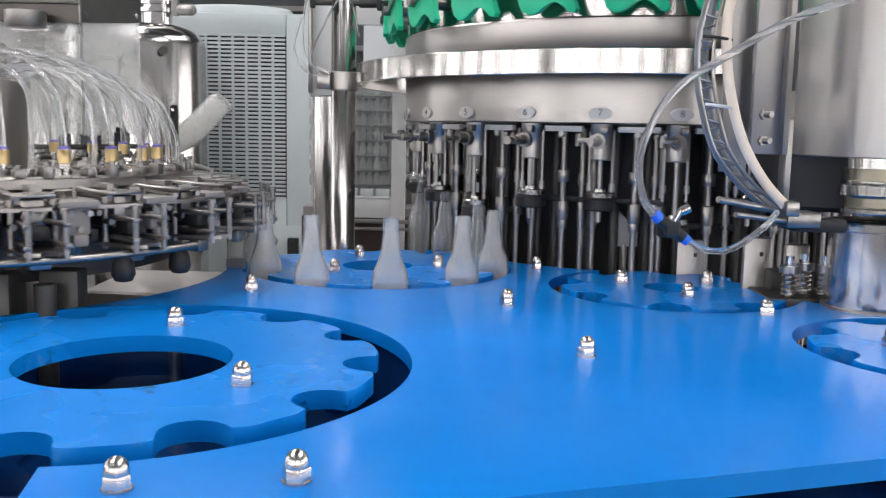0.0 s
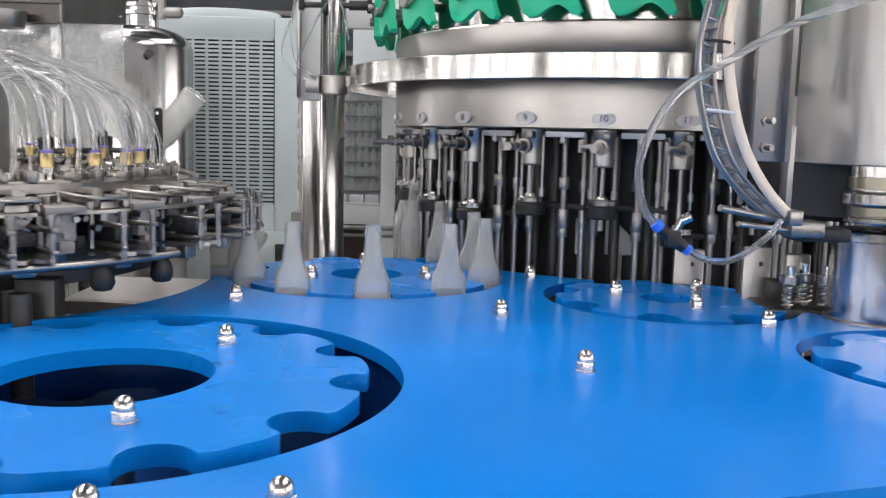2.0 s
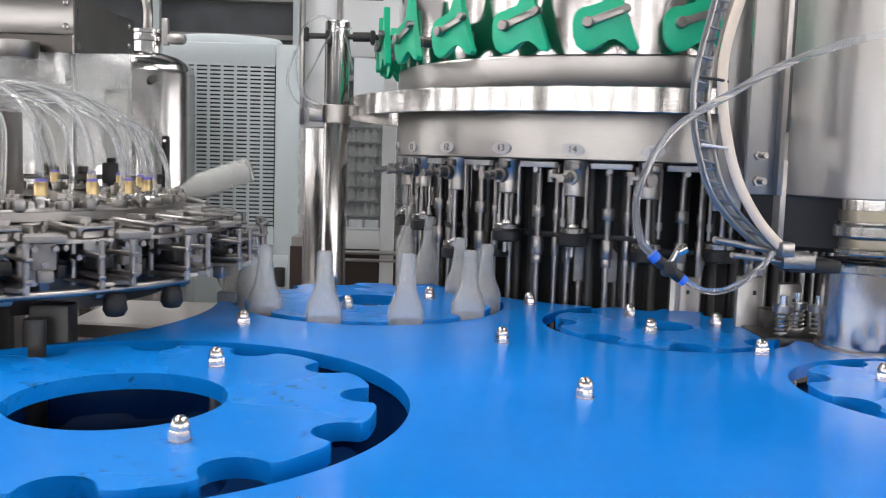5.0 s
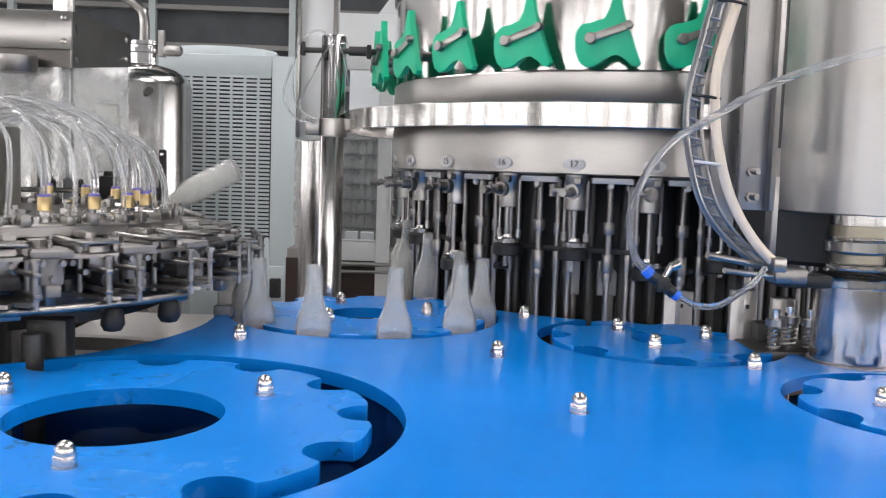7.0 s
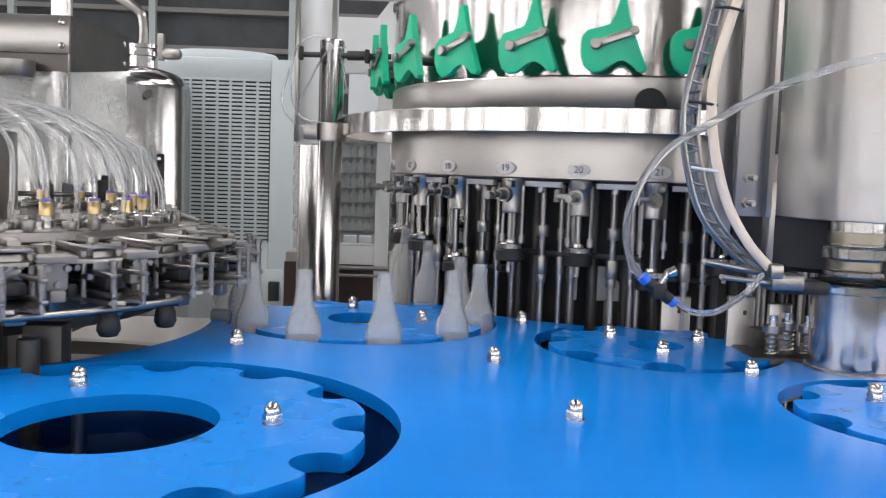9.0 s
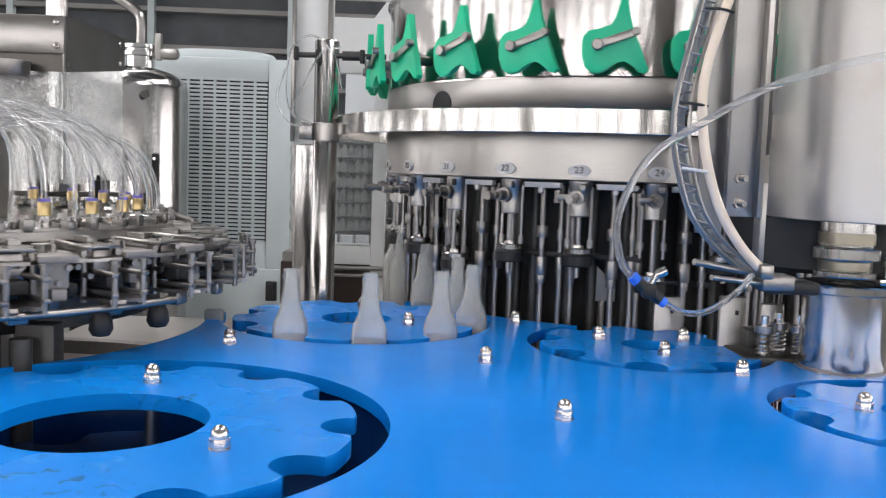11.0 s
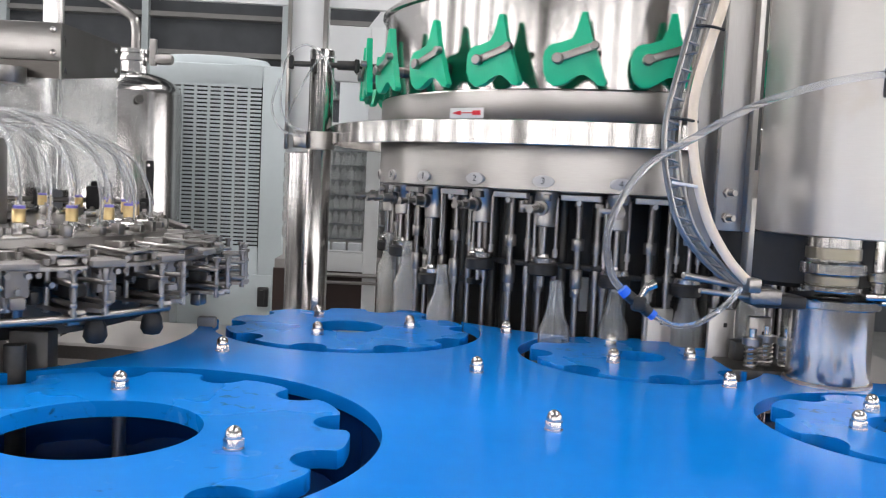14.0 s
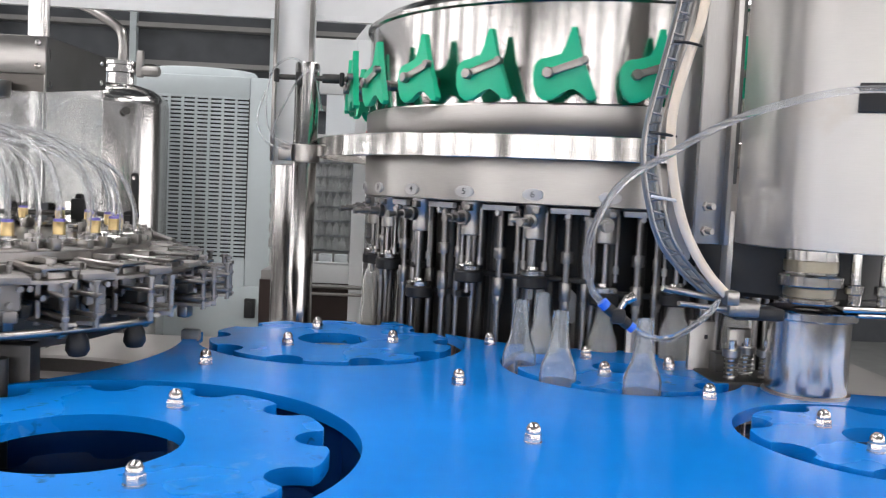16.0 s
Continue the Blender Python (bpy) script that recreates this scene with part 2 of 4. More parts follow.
# ---- setting ----
floor = tagged(part("floor", box(B(), (0, 2.5, -0.05), (14, 17, 0.1)), FLOOR), "grey epoxy floor of a factory hall", "floor", kind="structure")
ceiling = tagged(part("ceiling", box(B(), (0, 2.5, 5.55), (14, 17, 0.1)), DUSK), "dark sheet roof of the hall", "ceiling", kind="structure")
# south, east and west walls are unseen; grey keeps gaps between panes dark
for name, c, s, mat in (("wall_north", (0, 10.05, 2.75), (14, 0.1, 5.5), DUSK), ("wall_south", (0, -6.05, 2.75), (14, 0.1, 5.5), PALE),
                        ("wall_east", (7.05, 2, 2.75), (0.1, 16.2, 5.5), PALE), ("wall_west", (-7.05, 2, 2.75), (0.1, 16.2, 5.5), PALE)):
    tagged(part(name, box(B(), c, s), mat), "plain hall wall", "wall", kind="structure")
# windows added out of view for side light and bright streaks in steel
SPOTS = [(-6.05 + 1.1 * i, -5.98, 0) for i in range(12)] + [(6.98, -4.6 + 1.1 * i, 90) for i in range(11)] + [(-6.98, -4.6 + 1.1 * i, 90) for i in range(11)]
for i, (x, y, rz) in enumerate(SPOTS):
    w = group_thing(f"window_{i + 1}", "added unseen glowing window that lights the hall and streaks the steel", "window", pose(x, y, 2.4, rz=rz), kind="structure")
    part("window_frame", box(box(box(B(), (0, 0, 1.25), (0.7, 0.06, 0.08)), (0, 0, -1.25), (0.7, 0.06, 0.08)), (0, 0, 0), (0.05, 0.06, 2.5)), WHITE, w)
    for sx in (-0.36, 0.36):
        part("pane", box(B(), (sx * 0.5, 0, 0), (0.17, 0.02, 2.4)), WINDOW_GLOW, w)
# glowing fixtures added above the view for overhead light and reflections
for j, (x, y) in enumerate([(x, y) for y in (-2.5, 0.3, 3.1, 6.2) for x in (-4.2, -1.6, 1.6, 4.2)]):
    t = group_thing("added_ceiling_light", "added unseen strip light under the roof that brightens the hall", "ceiling light", pose(x, y, 5.425), "strip lights")
    part("housing", box(B(), (0, 0, 0.045), (0.3, 1.5, 0.07), bevel=0.01), WHITE, t)
    part("diffuser", box(B(), (0, 0, 0.0), (0.24, 1.42, 0.035), bevel=0.01), TUBE, t)
# added area lamps for fill from above; they match none of the fixtures
for x, y in ((-2.4, 0.4), (2.4, 0.4), (-2.4, 4.2), (2.4, 4.2)):
    lamp("fill_lamp", look((x, y, 5.05), (x, y, 0)), 1.2, 2.4, 112)
for i in range(7):
    tagged(part("roof_beam", box(B(), (0, -5 + 2.3 * i, 5.1), (13.9, 0.14, 0.3)), GREY), "painted steel roof beam", "beam", kind="structure")


for i, z in enumerate((2.35, 2.75, 3.15, 3.6, 4.1)):
    tagged(part("purlin", box(B(), (0, 9.9, z), (13.8, 0.16, 0.05)), PALE), "pale horizontal purlin on the dark end wall", "purlin", kind="structure")
for i in range(9):
    tagged(part("wall_strut", box(B(), (-6 + 1.5 * i, 9.84, 3.2), (0.07, 0.08, 2.3)), GREY), "painted strut on the dark end wall", "strut", kind="structure")


# ---- small repeated meshes ----
def nut_mesh():
    bm = B()
    s = 0.0108
    hexa = [(s * math.cos(radians(60 * i)), s * math.sin(radians(60 * i))) for i in range(6)]
    prism(bm, hexa, 0.0015, 0.0115, bevel=0.0012)
    lathe(bm, [(0.0092, 0.0112), (0.0092, 0.0135), (0.0086, 0.0175), (0.0066, 0.021), (0.0034, 0.0232), (1e-4, 0.0238)], 20)
    lathe(bm, [(1e-4, 0), (0.0112, 0), (0.0112, 0.0018), (1e-4, 0.0018)], 24)
    bmesh.ops.scale(bm, vec=(1.08, 1.08, 1.12), verts=bm.verts)
    return mesh_of("acorn_nut", bm, NUT)


NUT_ME = nut_mesh()


def star_outline(n, r_out, r_pitch, r_pocket, per=9):
    """A star wheel: n round pockets cut in from the rim, with eased corners."""
    pts = []
    step = 2 * math.pi / n
    half = math.asin(min(0.99, r_pocket * 1.06 / r_out))
    for k in range(n):
        a = k * step
        for i in range(per + 1):
            b = math.pi / 2 + math.pi * i / per
            x, y = r_pitch + r_pocket * math.cos(b), -r_pocket * math.sin(b)
            if math.hypot(x, y) > r_out:
                continue
            pts.append((x * math.cos(a) - y * math.sin(a), x * math.sin(a) + y * math.cos(a)))
        for i in range(7):
            c = a + half + (step - 2 * half) * i / 6
            rr = r_out - (0.004 if i in (0, 6) else 0)
            pts.append((rr * math.cos(c), rr * math.sin(c)))
    return pts


def star_wheel(name, centre, n, r_out, r_pitch, r_hole, r_nut, nut_phase, label, nuts=3, turn=0.0):
    st = group_thing(name, label, "star wheel", pose(*centre, TOP))
    # lower disc takes the darkened blue in place of shade
    for disc, z1, mat in (("upper_disc", 0.0, WORN), ("lower_disc", -0.1, SHADED_BLUE)):
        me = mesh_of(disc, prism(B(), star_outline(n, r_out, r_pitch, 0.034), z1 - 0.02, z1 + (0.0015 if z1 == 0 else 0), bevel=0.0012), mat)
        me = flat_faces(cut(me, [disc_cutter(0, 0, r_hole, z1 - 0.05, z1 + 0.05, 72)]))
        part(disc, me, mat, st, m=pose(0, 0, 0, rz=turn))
    for k in range(nuts):
        a = radians(nut_phase + 360 / nuts * k)
        p = (r_nut * math.cos(a), r_nut * math.sin(a))
        part("acorn_nut", NUT_ME, NUT, st, m=pose(*p, 0.0015, rz=17 * k))
        part("spacer_post", rod(B(), (*p, -0.1), (*p, -0.02), 0.009), SATIN, st)
    # wide dark hub fills the hole as its shaded inside
    part("hub", lathe(B(), [(1e-4, -0.2), (r_hole * 1.25, -0.2), (r_hole * 1.25, -0.125), (r_hole * 0.6, -0.128), (r_hole * 0.6, -0.118), (r_hole * 0.2, -0.118), (r_hole * 0.2, -0.105), (1e-4, -0.105)], 48), SHADED_BLUE, st)
    return st


# ---- the blue table ----
table = group_thing("machine_table", "glossy blue plastic top plate of a bottling machine with round openings", "machine table")
outline = [(-0.295, 0.545), (-0.335, 0.75), (-0.367, 1.02), (-0.74, 1.27), (-0.74, 1.825), (-0.3, 1.825), (0.12, 2.2), (0.5, 1.9), (0.595, 1.54), (0.645, 1.47), (0.9, 1.44), (1.5, 1.37), (1.5, 1.07), (0.391, 0.748), (0.045, 0.645), (-0.11, 0.60)]
CUTS = ((*C1, 0.3375), (*C2, 0.272), (*C3, 0.222), (*C4, 0.208), (*FILLER, 0.556), (*RINSER, 0.502))
plate = mesh_of("top_plate", prism(B(), outline, TOP - 0.02, TOP, bevel=0.0015), BLUE)
plate = cut(plate, [disc_cutter(x, y, r, TOP - 0.2, TOP + 0.1) for x, y, r in CUTS])
flat_faces(plate)
part("top_plate", plate, BLUE, table)
lower = [(-0.9, 0.55), (-0.9, 2.0), (1.5, 2.0), (1.5, 1.04), (0.4, 0.73), (0.05, 0.63)]
# second plate, coloured as dark as the shadow under the table edge
part("lower_plate", prism(B(), lower, 1.03, 1.05), SHADED_BLUE, table)
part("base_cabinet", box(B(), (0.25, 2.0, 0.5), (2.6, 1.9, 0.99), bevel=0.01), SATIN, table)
# added wall: hides the bright background, dark like the shade below the star
part("gap_screen", lathe(B(), [(0.343, 1.05), (0.343, 1.178)], 72, C1), SHADED_BLUE, table, "added dark blue wall that closes the gap under the plate")
for x, y in ((-0.326, 1.5), (0.105, 1.413), (0.182, 1.087), (0.51, 1.376), (0.193, 1.809), (-0.111, 0.669), (-0.244, 0.646)):
    part("acorn_nut", NUT_ME, NUT, table, m=pose(x, y, TOP, rz=40 * x))
    part("support_post", rod(B(), (x, y, 1.05), (x, y, TOP - 0.02), 0.01), SATIN, table)
part("tip_stop", box(B(), (-0.41, 1.748, TOP + 0.007), (0.036, 0.024, 0.022), bevel=0.004), CABLE, table, "small grey plastic stop")

star_in = star_wheel("star_wheel", C1, 12, 0.299, 0.288, 0.1235, 0.186, 89 + 5.5, "large blue plastic star wheel with twelve pockets and an open hub", turn=6.5)
star_mid = star_wheel("star_wheel", C2, 10, 0.247, 0.24, 0.0707, 0.1253, 112.5 - 27.8, "blue plastic star wheel with ten bottle pockets between two turrets")
star_out = star_wheel("star_wheel", C3, 8, 0.2, 0.192, 0.05, 0.0937, 32.9 - 30.3, "blue plastic star wheel with eight bottle pockets before the filler")
star_end = star_wheel("star_wheel", C4, 8, 0.188, 0.185, 0.06, 0.087, -6 - 10, "blue plastic star wheel beside the capper column", 4)
STARS = ((star_in, C1, -5.5, 12), (star_mid, C2, 27.8, 10), (star_out, C3, 30.3, 8), (star_end, C4, 10.0, 8))


# ---- the filler turret ----
def text_mesh(words, size):
    cu = bpy.data.curves.new("digits", "FONT")
    cu.body, cu.size, cu.extrude, cu.align_x, cu.align_y = words, size, 0.0006, "CENTER", "CENTER"
    ob = bpy.data.objects.new("digits", cu)
    scene.collection.objects.link(ob)
    me = bpy.data.meshes.new_from_object(ob.evaluated_get(bpy.context.evaluated_depsgraph_get()))
    bpy.data.objects.remove(ob)
    me.materials.append(INK)
    return me


def out_from(angle, r, z):
    """A pose on a drum: x along its rim to the right as seen from outside, y up, z outward."""
    a = radians(angle)
    m = Matrix(((-math.sin(a), 0, math.cos(a), r * math.cos(a)), (math.cos(a), 0, math.sin(a), r * math.sin(a)), (0, 1, 0, z), (0, 0, 0, 1)))
    return m


filler = group_thing("filler_turret", "rotating stainless bottle filler with green levers and rows of valves", "filling machine", pose(*FILLER, 0))
part("lower_drum", lathe(B(), [(0.3, 1.489), (0.588, 1.496), (0.595, 1.499), (0.595, 1.60)], 128), STEEL, filler, "brushed steel drum with number plates")
part("skirt", lathe(B(), [(0.595, 1.602), (0.5965, 1.604), (0.5965, 1.70), (0.594, 1.703)], 128), STEEL, filler)
part("bowl", lathe(B(), [(0.594, 1.704), (0.594, 1.905), (0.602, 1.909), (0.602, 1.917), (0.594, 1.921), (0.575, 1.938), (0.5, 1.962), (0.3, 1.985), (1e-3, 1.99)], 128), BAND, filler, "polished steel product bowl with a domed lid")
# black shell that stands in for the shade deep behind the valves
part("shade_core", lathe(B(), [(0.40, 1.04), (0.40, 1.489)], 64), SHADOW, filler)
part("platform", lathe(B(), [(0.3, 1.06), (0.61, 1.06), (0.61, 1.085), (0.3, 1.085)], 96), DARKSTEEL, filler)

vb = lathe(B(), [(1e-4, 1.424), (0.0185, 1.424), (0.021, 1.4265), (0.0215, 1.44), (0.0205, 1.447), (0.0205, 1.478), (0.0235, 1.482), (0.0235, 1.497)], 24, (RF, 0))
VALVE = mesh_of("valve", vb, SATIN)
cb = rod(B(), (RF + 0.012, -0.004, 1.462), (RF + 0.052, -0.006, 1.462), 0.0105, 14)
rod(cb, (RF + 0.02, -0.004, 1.462), (RF + 0.031, -0.004, 1.462), 0.0155, 18)
rod(cb, (RF + 0.05, -0.006, 1.462), (RF + 0.084, -0.008, 1.46), 0.0058, 10)
rod(cb, (RF + 0.066, -0.007, 1.461), (RF + 0.072, -0.007, 1.461), 0.0095, 6)
rod(cb, (RF + 0.083, -0.008, 1.46), (RF + 0.091, -0.008, 1.46), 0.0085, 6)
box(cb, (RF + 0.046, -0.022, 1.464), (0.013, 0.038, 0.01), bevel=0.002)
rod(cb, (RF + 0.046, -0.038, 1.452), (RF + 0.046, -0.038, 1.476), 0.0065, 8)
box(cb, (RF + 0.024, 0.008, 1.484), (0.016, 0.014, 0.014), bevel=0.002)
COCK = mesh_of("cock", cb, CAST)
gb = rod(B(), (RF + 0.006, 0, 1.3), (RF + 0.006, 0, 1.426), 0.0048, 10)
for s in (-1, 1):
    rod(gb, (RF - 0.004, 0.023 * s, 1.345), (RF - 0.004, 0.023 * s, 1.484), 0.003, 8)
    rod(gb, (RF - 0.004, 0.023 * s, 1.362), (RF - 0.004, 0.023 * s, 1.378), 0.0058, 8)
SPINDLE = mesh_of("spindle", gb, SATIN)
db = lathe(B(), [(1e-4, 1.326), (0.028, 1.323), (0.0315, 1.326), (0.0315, 1.345), (0.027, 1.349), (1e-4, 1.349)], 28, (RF, 0))
box(db, (RF - 0.03, 0.06, 1.343), (0.018, 0.11, 0.011), bevel=0.002)
box(db, (RF - 0.03, 0.112, 1.343), (0.03, 0.03, 0.014), bevel=0.003)
CUP = mesh_of("rubber_cup", db, RUBBER)
tb = lathe(B(), [(1e-4, 1.348), (0.0265, 1.348), (0.0285, 1.35), (0.0285, 1.359), (0.0265, 1.361), (0.012, 1.361), (0.011, 1.367), (1e-4, 1.367)], 28, (RF, 0))
CAP = mesh_of("cup_holder", tb, TANKSTEEL)


def guide_rod(off, dr, r, sleeve, z_up):
    bm = rod(B(), (RF + dr, off, 1.06), (RF + dr, off, 1.486), r, 12)
    for z0, z1, rr in ((z_up, z_up + 0.024, sleeve), (1.3, 1.338, sleeve), (1.282, 1.3, sleeve * 0.8), (1.1, 1.125, sleeve)):
        lathe(bm, [(r, z0), (rr * 0.94, z0), (rr, z0 + 0.002), (rr, z1 - 0.002), (rr * 0.94, z1), (r, z1)], 16, (RF + dr, off))
    lathe(bm, [(1e-4, 1.468), (0.0062, 1.468), (0.0062, 1.476), (0.003, 1.479), (1e-4, 1.479)], 10, (RF + dr + 0.016, off))
    return mesh_of("guide_rod", bm, CAST)


RODS = [guide_rod(0.068, -0.012, 0.0062, 0.0125, 1.378), guide_rod(0.106, -0.02, 0.005, 0.0075, 1.372), guide_rod(-0.02, -0.045, 0.0065, 0.011, 1.29)]
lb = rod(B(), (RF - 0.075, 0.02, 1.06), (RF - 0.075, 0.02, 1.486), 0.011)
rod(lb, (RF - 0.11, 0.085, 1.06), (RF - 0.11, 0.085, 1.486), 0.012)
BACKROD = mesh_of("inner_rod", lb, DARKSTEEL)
sb = box(B(), (RF + 0.004, 0.074, 1.486), (0.012, 0.082, 0.0115), bevel=0.001)
rod(sb, (RF + 0.006, 0.072, 1.476), (RF + 0.014, 0.072, 1.476), 0.0055, 10)
SPACER = mesh_of("spacer_bar", sb, PLATE)
ob_ = [(0.0225 * math.cos(2 * math.pi * i / 28), 0.0125 * math.sin(2 * math.pi * i / 28)) for i in range(28)]
OVAL = mesh_of("number_plate", prism(B(), ob_, -0.003, 0.003, bevel=0.0006), PLATE)

U = 0.00112


def lever_outline():
    raw = [(-28, 2), (-26, 14), (-19, 23), (-10, 27), (4, 27), (22, 33), (30, 48), (36, 80), (46, 80), (53, 45), (60, 25), (70, 0), (78, -22), (86, -40), (80, -47), (68, -44), (58, -32), (46, -25), (34, -27), (20, -39), (6, -46), (-8, -47), (-20, -38), (-27, -20)]
    return [(x * U, y * U) for x, y in raw]


LEVER = mesh_of("green_lever", prism(B(), lever_outline(), -0.007, 0.007, bevel=0.002), GREEN)
kb = box(B(), (0.036, 0.0125, 0.012), (0.08, 0.015, 0.005), Matrix.Rotation(radians(19), 4, "Z"), bevel=0.0015)
KEY = mesh_of("link_bar", kb, STEEL)
hb = lathe(B(), [(1e-4, 0.022), (0.009, 0.022), (0.011, 0.02), (0.011, 0.008)], 12)
PIN = mesh_of("link_pin", lathe(B(), [(1e-4, 0.022), (0.007, 0.022), (0.008, 0.02), (0.008, 0.008)], 12, (0.071, 0.0245)), CAST)
lathe(hb, [(0.012, -0.005), (0.012, -0.05)], 12)
BOLT = mesh_of("pivot_bolt", hb, CAST)
CUPS = []
for n in range(1, 25):
    a = 206.6 + 15 * (n - 4)
    v = part("valve", VALVE, CAST, filler, m=pose(0, 0, 0, rz=a))
    for nm, me in (("cock", COCK), ("spindle", SPINDLE), ("rubber_cup", CUP), ("cup_holder", CAP), ("guide_rod", RODS[0]), ("guide_rod", RODS[1]), ("guide_rod", RODS[2]), ("inner_rod", BACKROD), ("spacer_bar", SPACER)):
        o = part(nm, me, None, v)
        if nm in ("rubber_cup", "cup_holder"):
            CUPS.append((o, a))
    p = part("number_plate", OVAL, BAND, filler, m=out_from(a, 0.5965, 1.517))
    part("digits", text_mesh(str(n), 0.0195), INK, p, m=pose(0, 0, 0.0034))
    g = part("green_lever", LEVER, GREEN, filler, m=out_from(a + 2.8, 0.642, 1.755))
    part("link_bar", KEY, STEEL, g)
    part("pivot_bolt", BOLT, CAST, g)
    part("link_pin", PIN, CAST, g)
rim = lambda bm, a0, a1, z0, z1, r: lathe(bm, [(r, z0), (r, z1)], 10, (0, 0), a0, a1 - a0)
st = part("arrow_sticker", rim(B(), 169.1, 177.9, 1.643, 1.665, 0.5975), PAPER, filler, "white sticker with a red arrow")
ab = rim(B(), 172, 176.8, 1.6532, 1.6555, 0.5982)
rim(ab, 175.1, 177.2, 1.6495, 1.659, 0.5982)
for i in range(6):
    rim(ab, 169.8 + 0.4 * i, 170.22 + 0.4 * i, 1.6544 - 0.0008 * (i + 1), 1.6544 + 0.0008 * (i + 1), 0.5982)
part("red_arrow", ab, RED, st)
part("sight_port", lathe(B(), [(1e-4, 0.001), (0.03, 0.001), (0.031, -0.004)], 32, m=out_from(99.2, 0.597, 1.65)), SHADOW, filler, "round black inspection port")

# guard band, pole and column beside the filler
band = group_thing("guard_band", "polished steel guard ring round the filler, clamped to a pole", "guard ring", pose(*FILLER, 0))
part("ring", lathe(B(), [(0.72, 1.584), (0.723, 1.586), (0.723, 1.630), (0.72, 1.632), (0.717, 1.630), (0.717, 1.586)], 160, close=True), BAND, band)
for k in range(3):
    part("lug", box(B(), (0, 0, 0), (0.03, 0.012, 0.03), bevel=0.002), STEEL, band, m=Matrix.Translation((0.725 * math.cos(radians(183 + 150 * k)), 0.725 * math.sin(radians(183 + 150 * k)), 1.606)) @ Matrix.Rotation(radians(93 + 150 * k), 4, "Z"))
pole = group_thing("clamp_pole", "upright chrome pole with a clamp and thin white hoses", "pole")
part("tube", lathe(B(), [(1e-4, 0.9), (0.031, 0.9), (0.031, 1.822), (0.029, 1.825), (1e-4, 1.825)], 40, (-0.26, 2.29)), TANKSTEEL, pole)
part("clamp", lathe(B(), [(0.031, 1.572), (0.037, 1.574), (0.037, 1.616), (0.031, 1.618)], 40, (-0.26, 2.29)), STEEL, pole)
part("clamp_lug", box(B(), (-0.307, 2.265, 1.596), (0.034, 0.02, 0.044), bevel=0.003), STEEL, pole)
part("cross_arm", rod(rod(B(), (-0.335, 2.27, 1.785), (-0.11, 2.27, 1.787), 0.007), (-0.22, 2.27, 1.786), (-0.165, 2.27, 1.787), 0.012), DARKSTEEL, pole)
for sx, sz in ((-0.335, 1.788), (-0.28, 1.782), (-0.17, 1.785)):
    part("arm_clamp", box(B(), (sx, 2.265, sz), (0.012, 0.02, 0.034), bevel=0.003), RUBBER, pole)
for i, pts in enumerate(([(-0.30, 2.22, 1.60), (-0.345, 2.2, 1.66), (-0.34, 2.2, 1.78), (-0.29, 2.21, 1.825), (-0.235, 2.22, 1.78), (-0.215, 2.23, 1.70)],
                         [(-0.285, 2.21, 1.61), (-0.33, 2.2, 1.64), (-0.30, 2.2, 1.72), (-0.26, 2.21, 1.79), (-0.22, 2.22, 1.80)],
                         [(-0.29, 2.21, 1.60), (-0.345, 2.2, 1.615), (-0.37, 2.2, 1.67), (-0.352, 2.2, 1.74)])):
    part("thin_hose", tube(B(), pts, 0.0026, 6), CLEAR, pole)
column = group_thing("round_column", "thick steel column with a white upper part behind the pole", "column")
part("shaft", lathe(B(), [(0.062, 0.0), (0.062, 1.57), (0.058, 1.575), (1e-4, 1.575)], 40, (-0.342, 2.75)), TANKSTEEL, column)
part("upper_post", box(B(), (-0.352, 2.75, 1.83), (0.112, 0.09, 0.52), bevel=0.006), WHITE, column)
part("edge_strip", box(B(), (-0.404, 2.69, 1.83), (0.01, 0.03, 0.5), bevel=0.002), STEEL, column)
part("edge_strip", box(B(), (-0.297, 2.69, 1.83), (0.014, 0.03, 0.5), bevel=0.002), STEEL, column)

# enclosure round the machine
beam = tagged(part("header_beam", box(box(B(), (-0.6, 2.85, 2.14), (3.6, 0.12, 0.2), bevel=0.006), (-0.6, 2.78, 2.03), (3.6, 0.02, 0.02)), WHITE), "white painted header beam of the machine enclosure", "beam", kind="structure")
tagged(part("enclosure_post", box(B(), (-2.3, 2.85, 1.02), (0.12, 0.11, 2.04), bevel=0.006), WHITE), "white painted post of the machine enclosure", "post", kind="structure")
door = group_thing("door_1", "white framed glazed enclosure door behind the filler", "door", kind="structure")
fb = B()
for c, s in (((-0.17, 3.3, 1.3), (0.05, 0.04, 1.5)), ((-0.43, 3.3, 1.3), (0.05, 0.04, 1.5)), ((-0.3, 3.3, 1.188), (0.21, 0.038, 0.07)), ((-0.3, 3.285, 1.228), (0.21, 0.012, 0.008)), ((-0.3, 3.3, 1.95), (0.21, 0.038, 0.2))):
    box(fb, c, s, bevel=0.003)
part("door_frame", fb, WHITE, door)
part("pane", box(B(), (-0.3, 3.305, 1.54), (0.208, 0.006, 0.62)), PANE, door)
# flat sheet coloured as the dark opening, no hollow behind it
part("lower_opening", box(B(), (-0.335, 3.36, 1.03), (0.4, 0.02, 0.24)), OPENING_BROWN, door)
part("rail", rod(rod(B(), (-0.40, 3.26, 1.143), (-0.12, 3.26, 1.143), 0.008), (-0.40, 3.26, 1.115), (-0.12, 3.26, 1.115), 0.006), STEEL, door)
pal = group_thing("bottle_stack", "stacked clear bottles with grey layer sheets behind the door", "bottle stack")
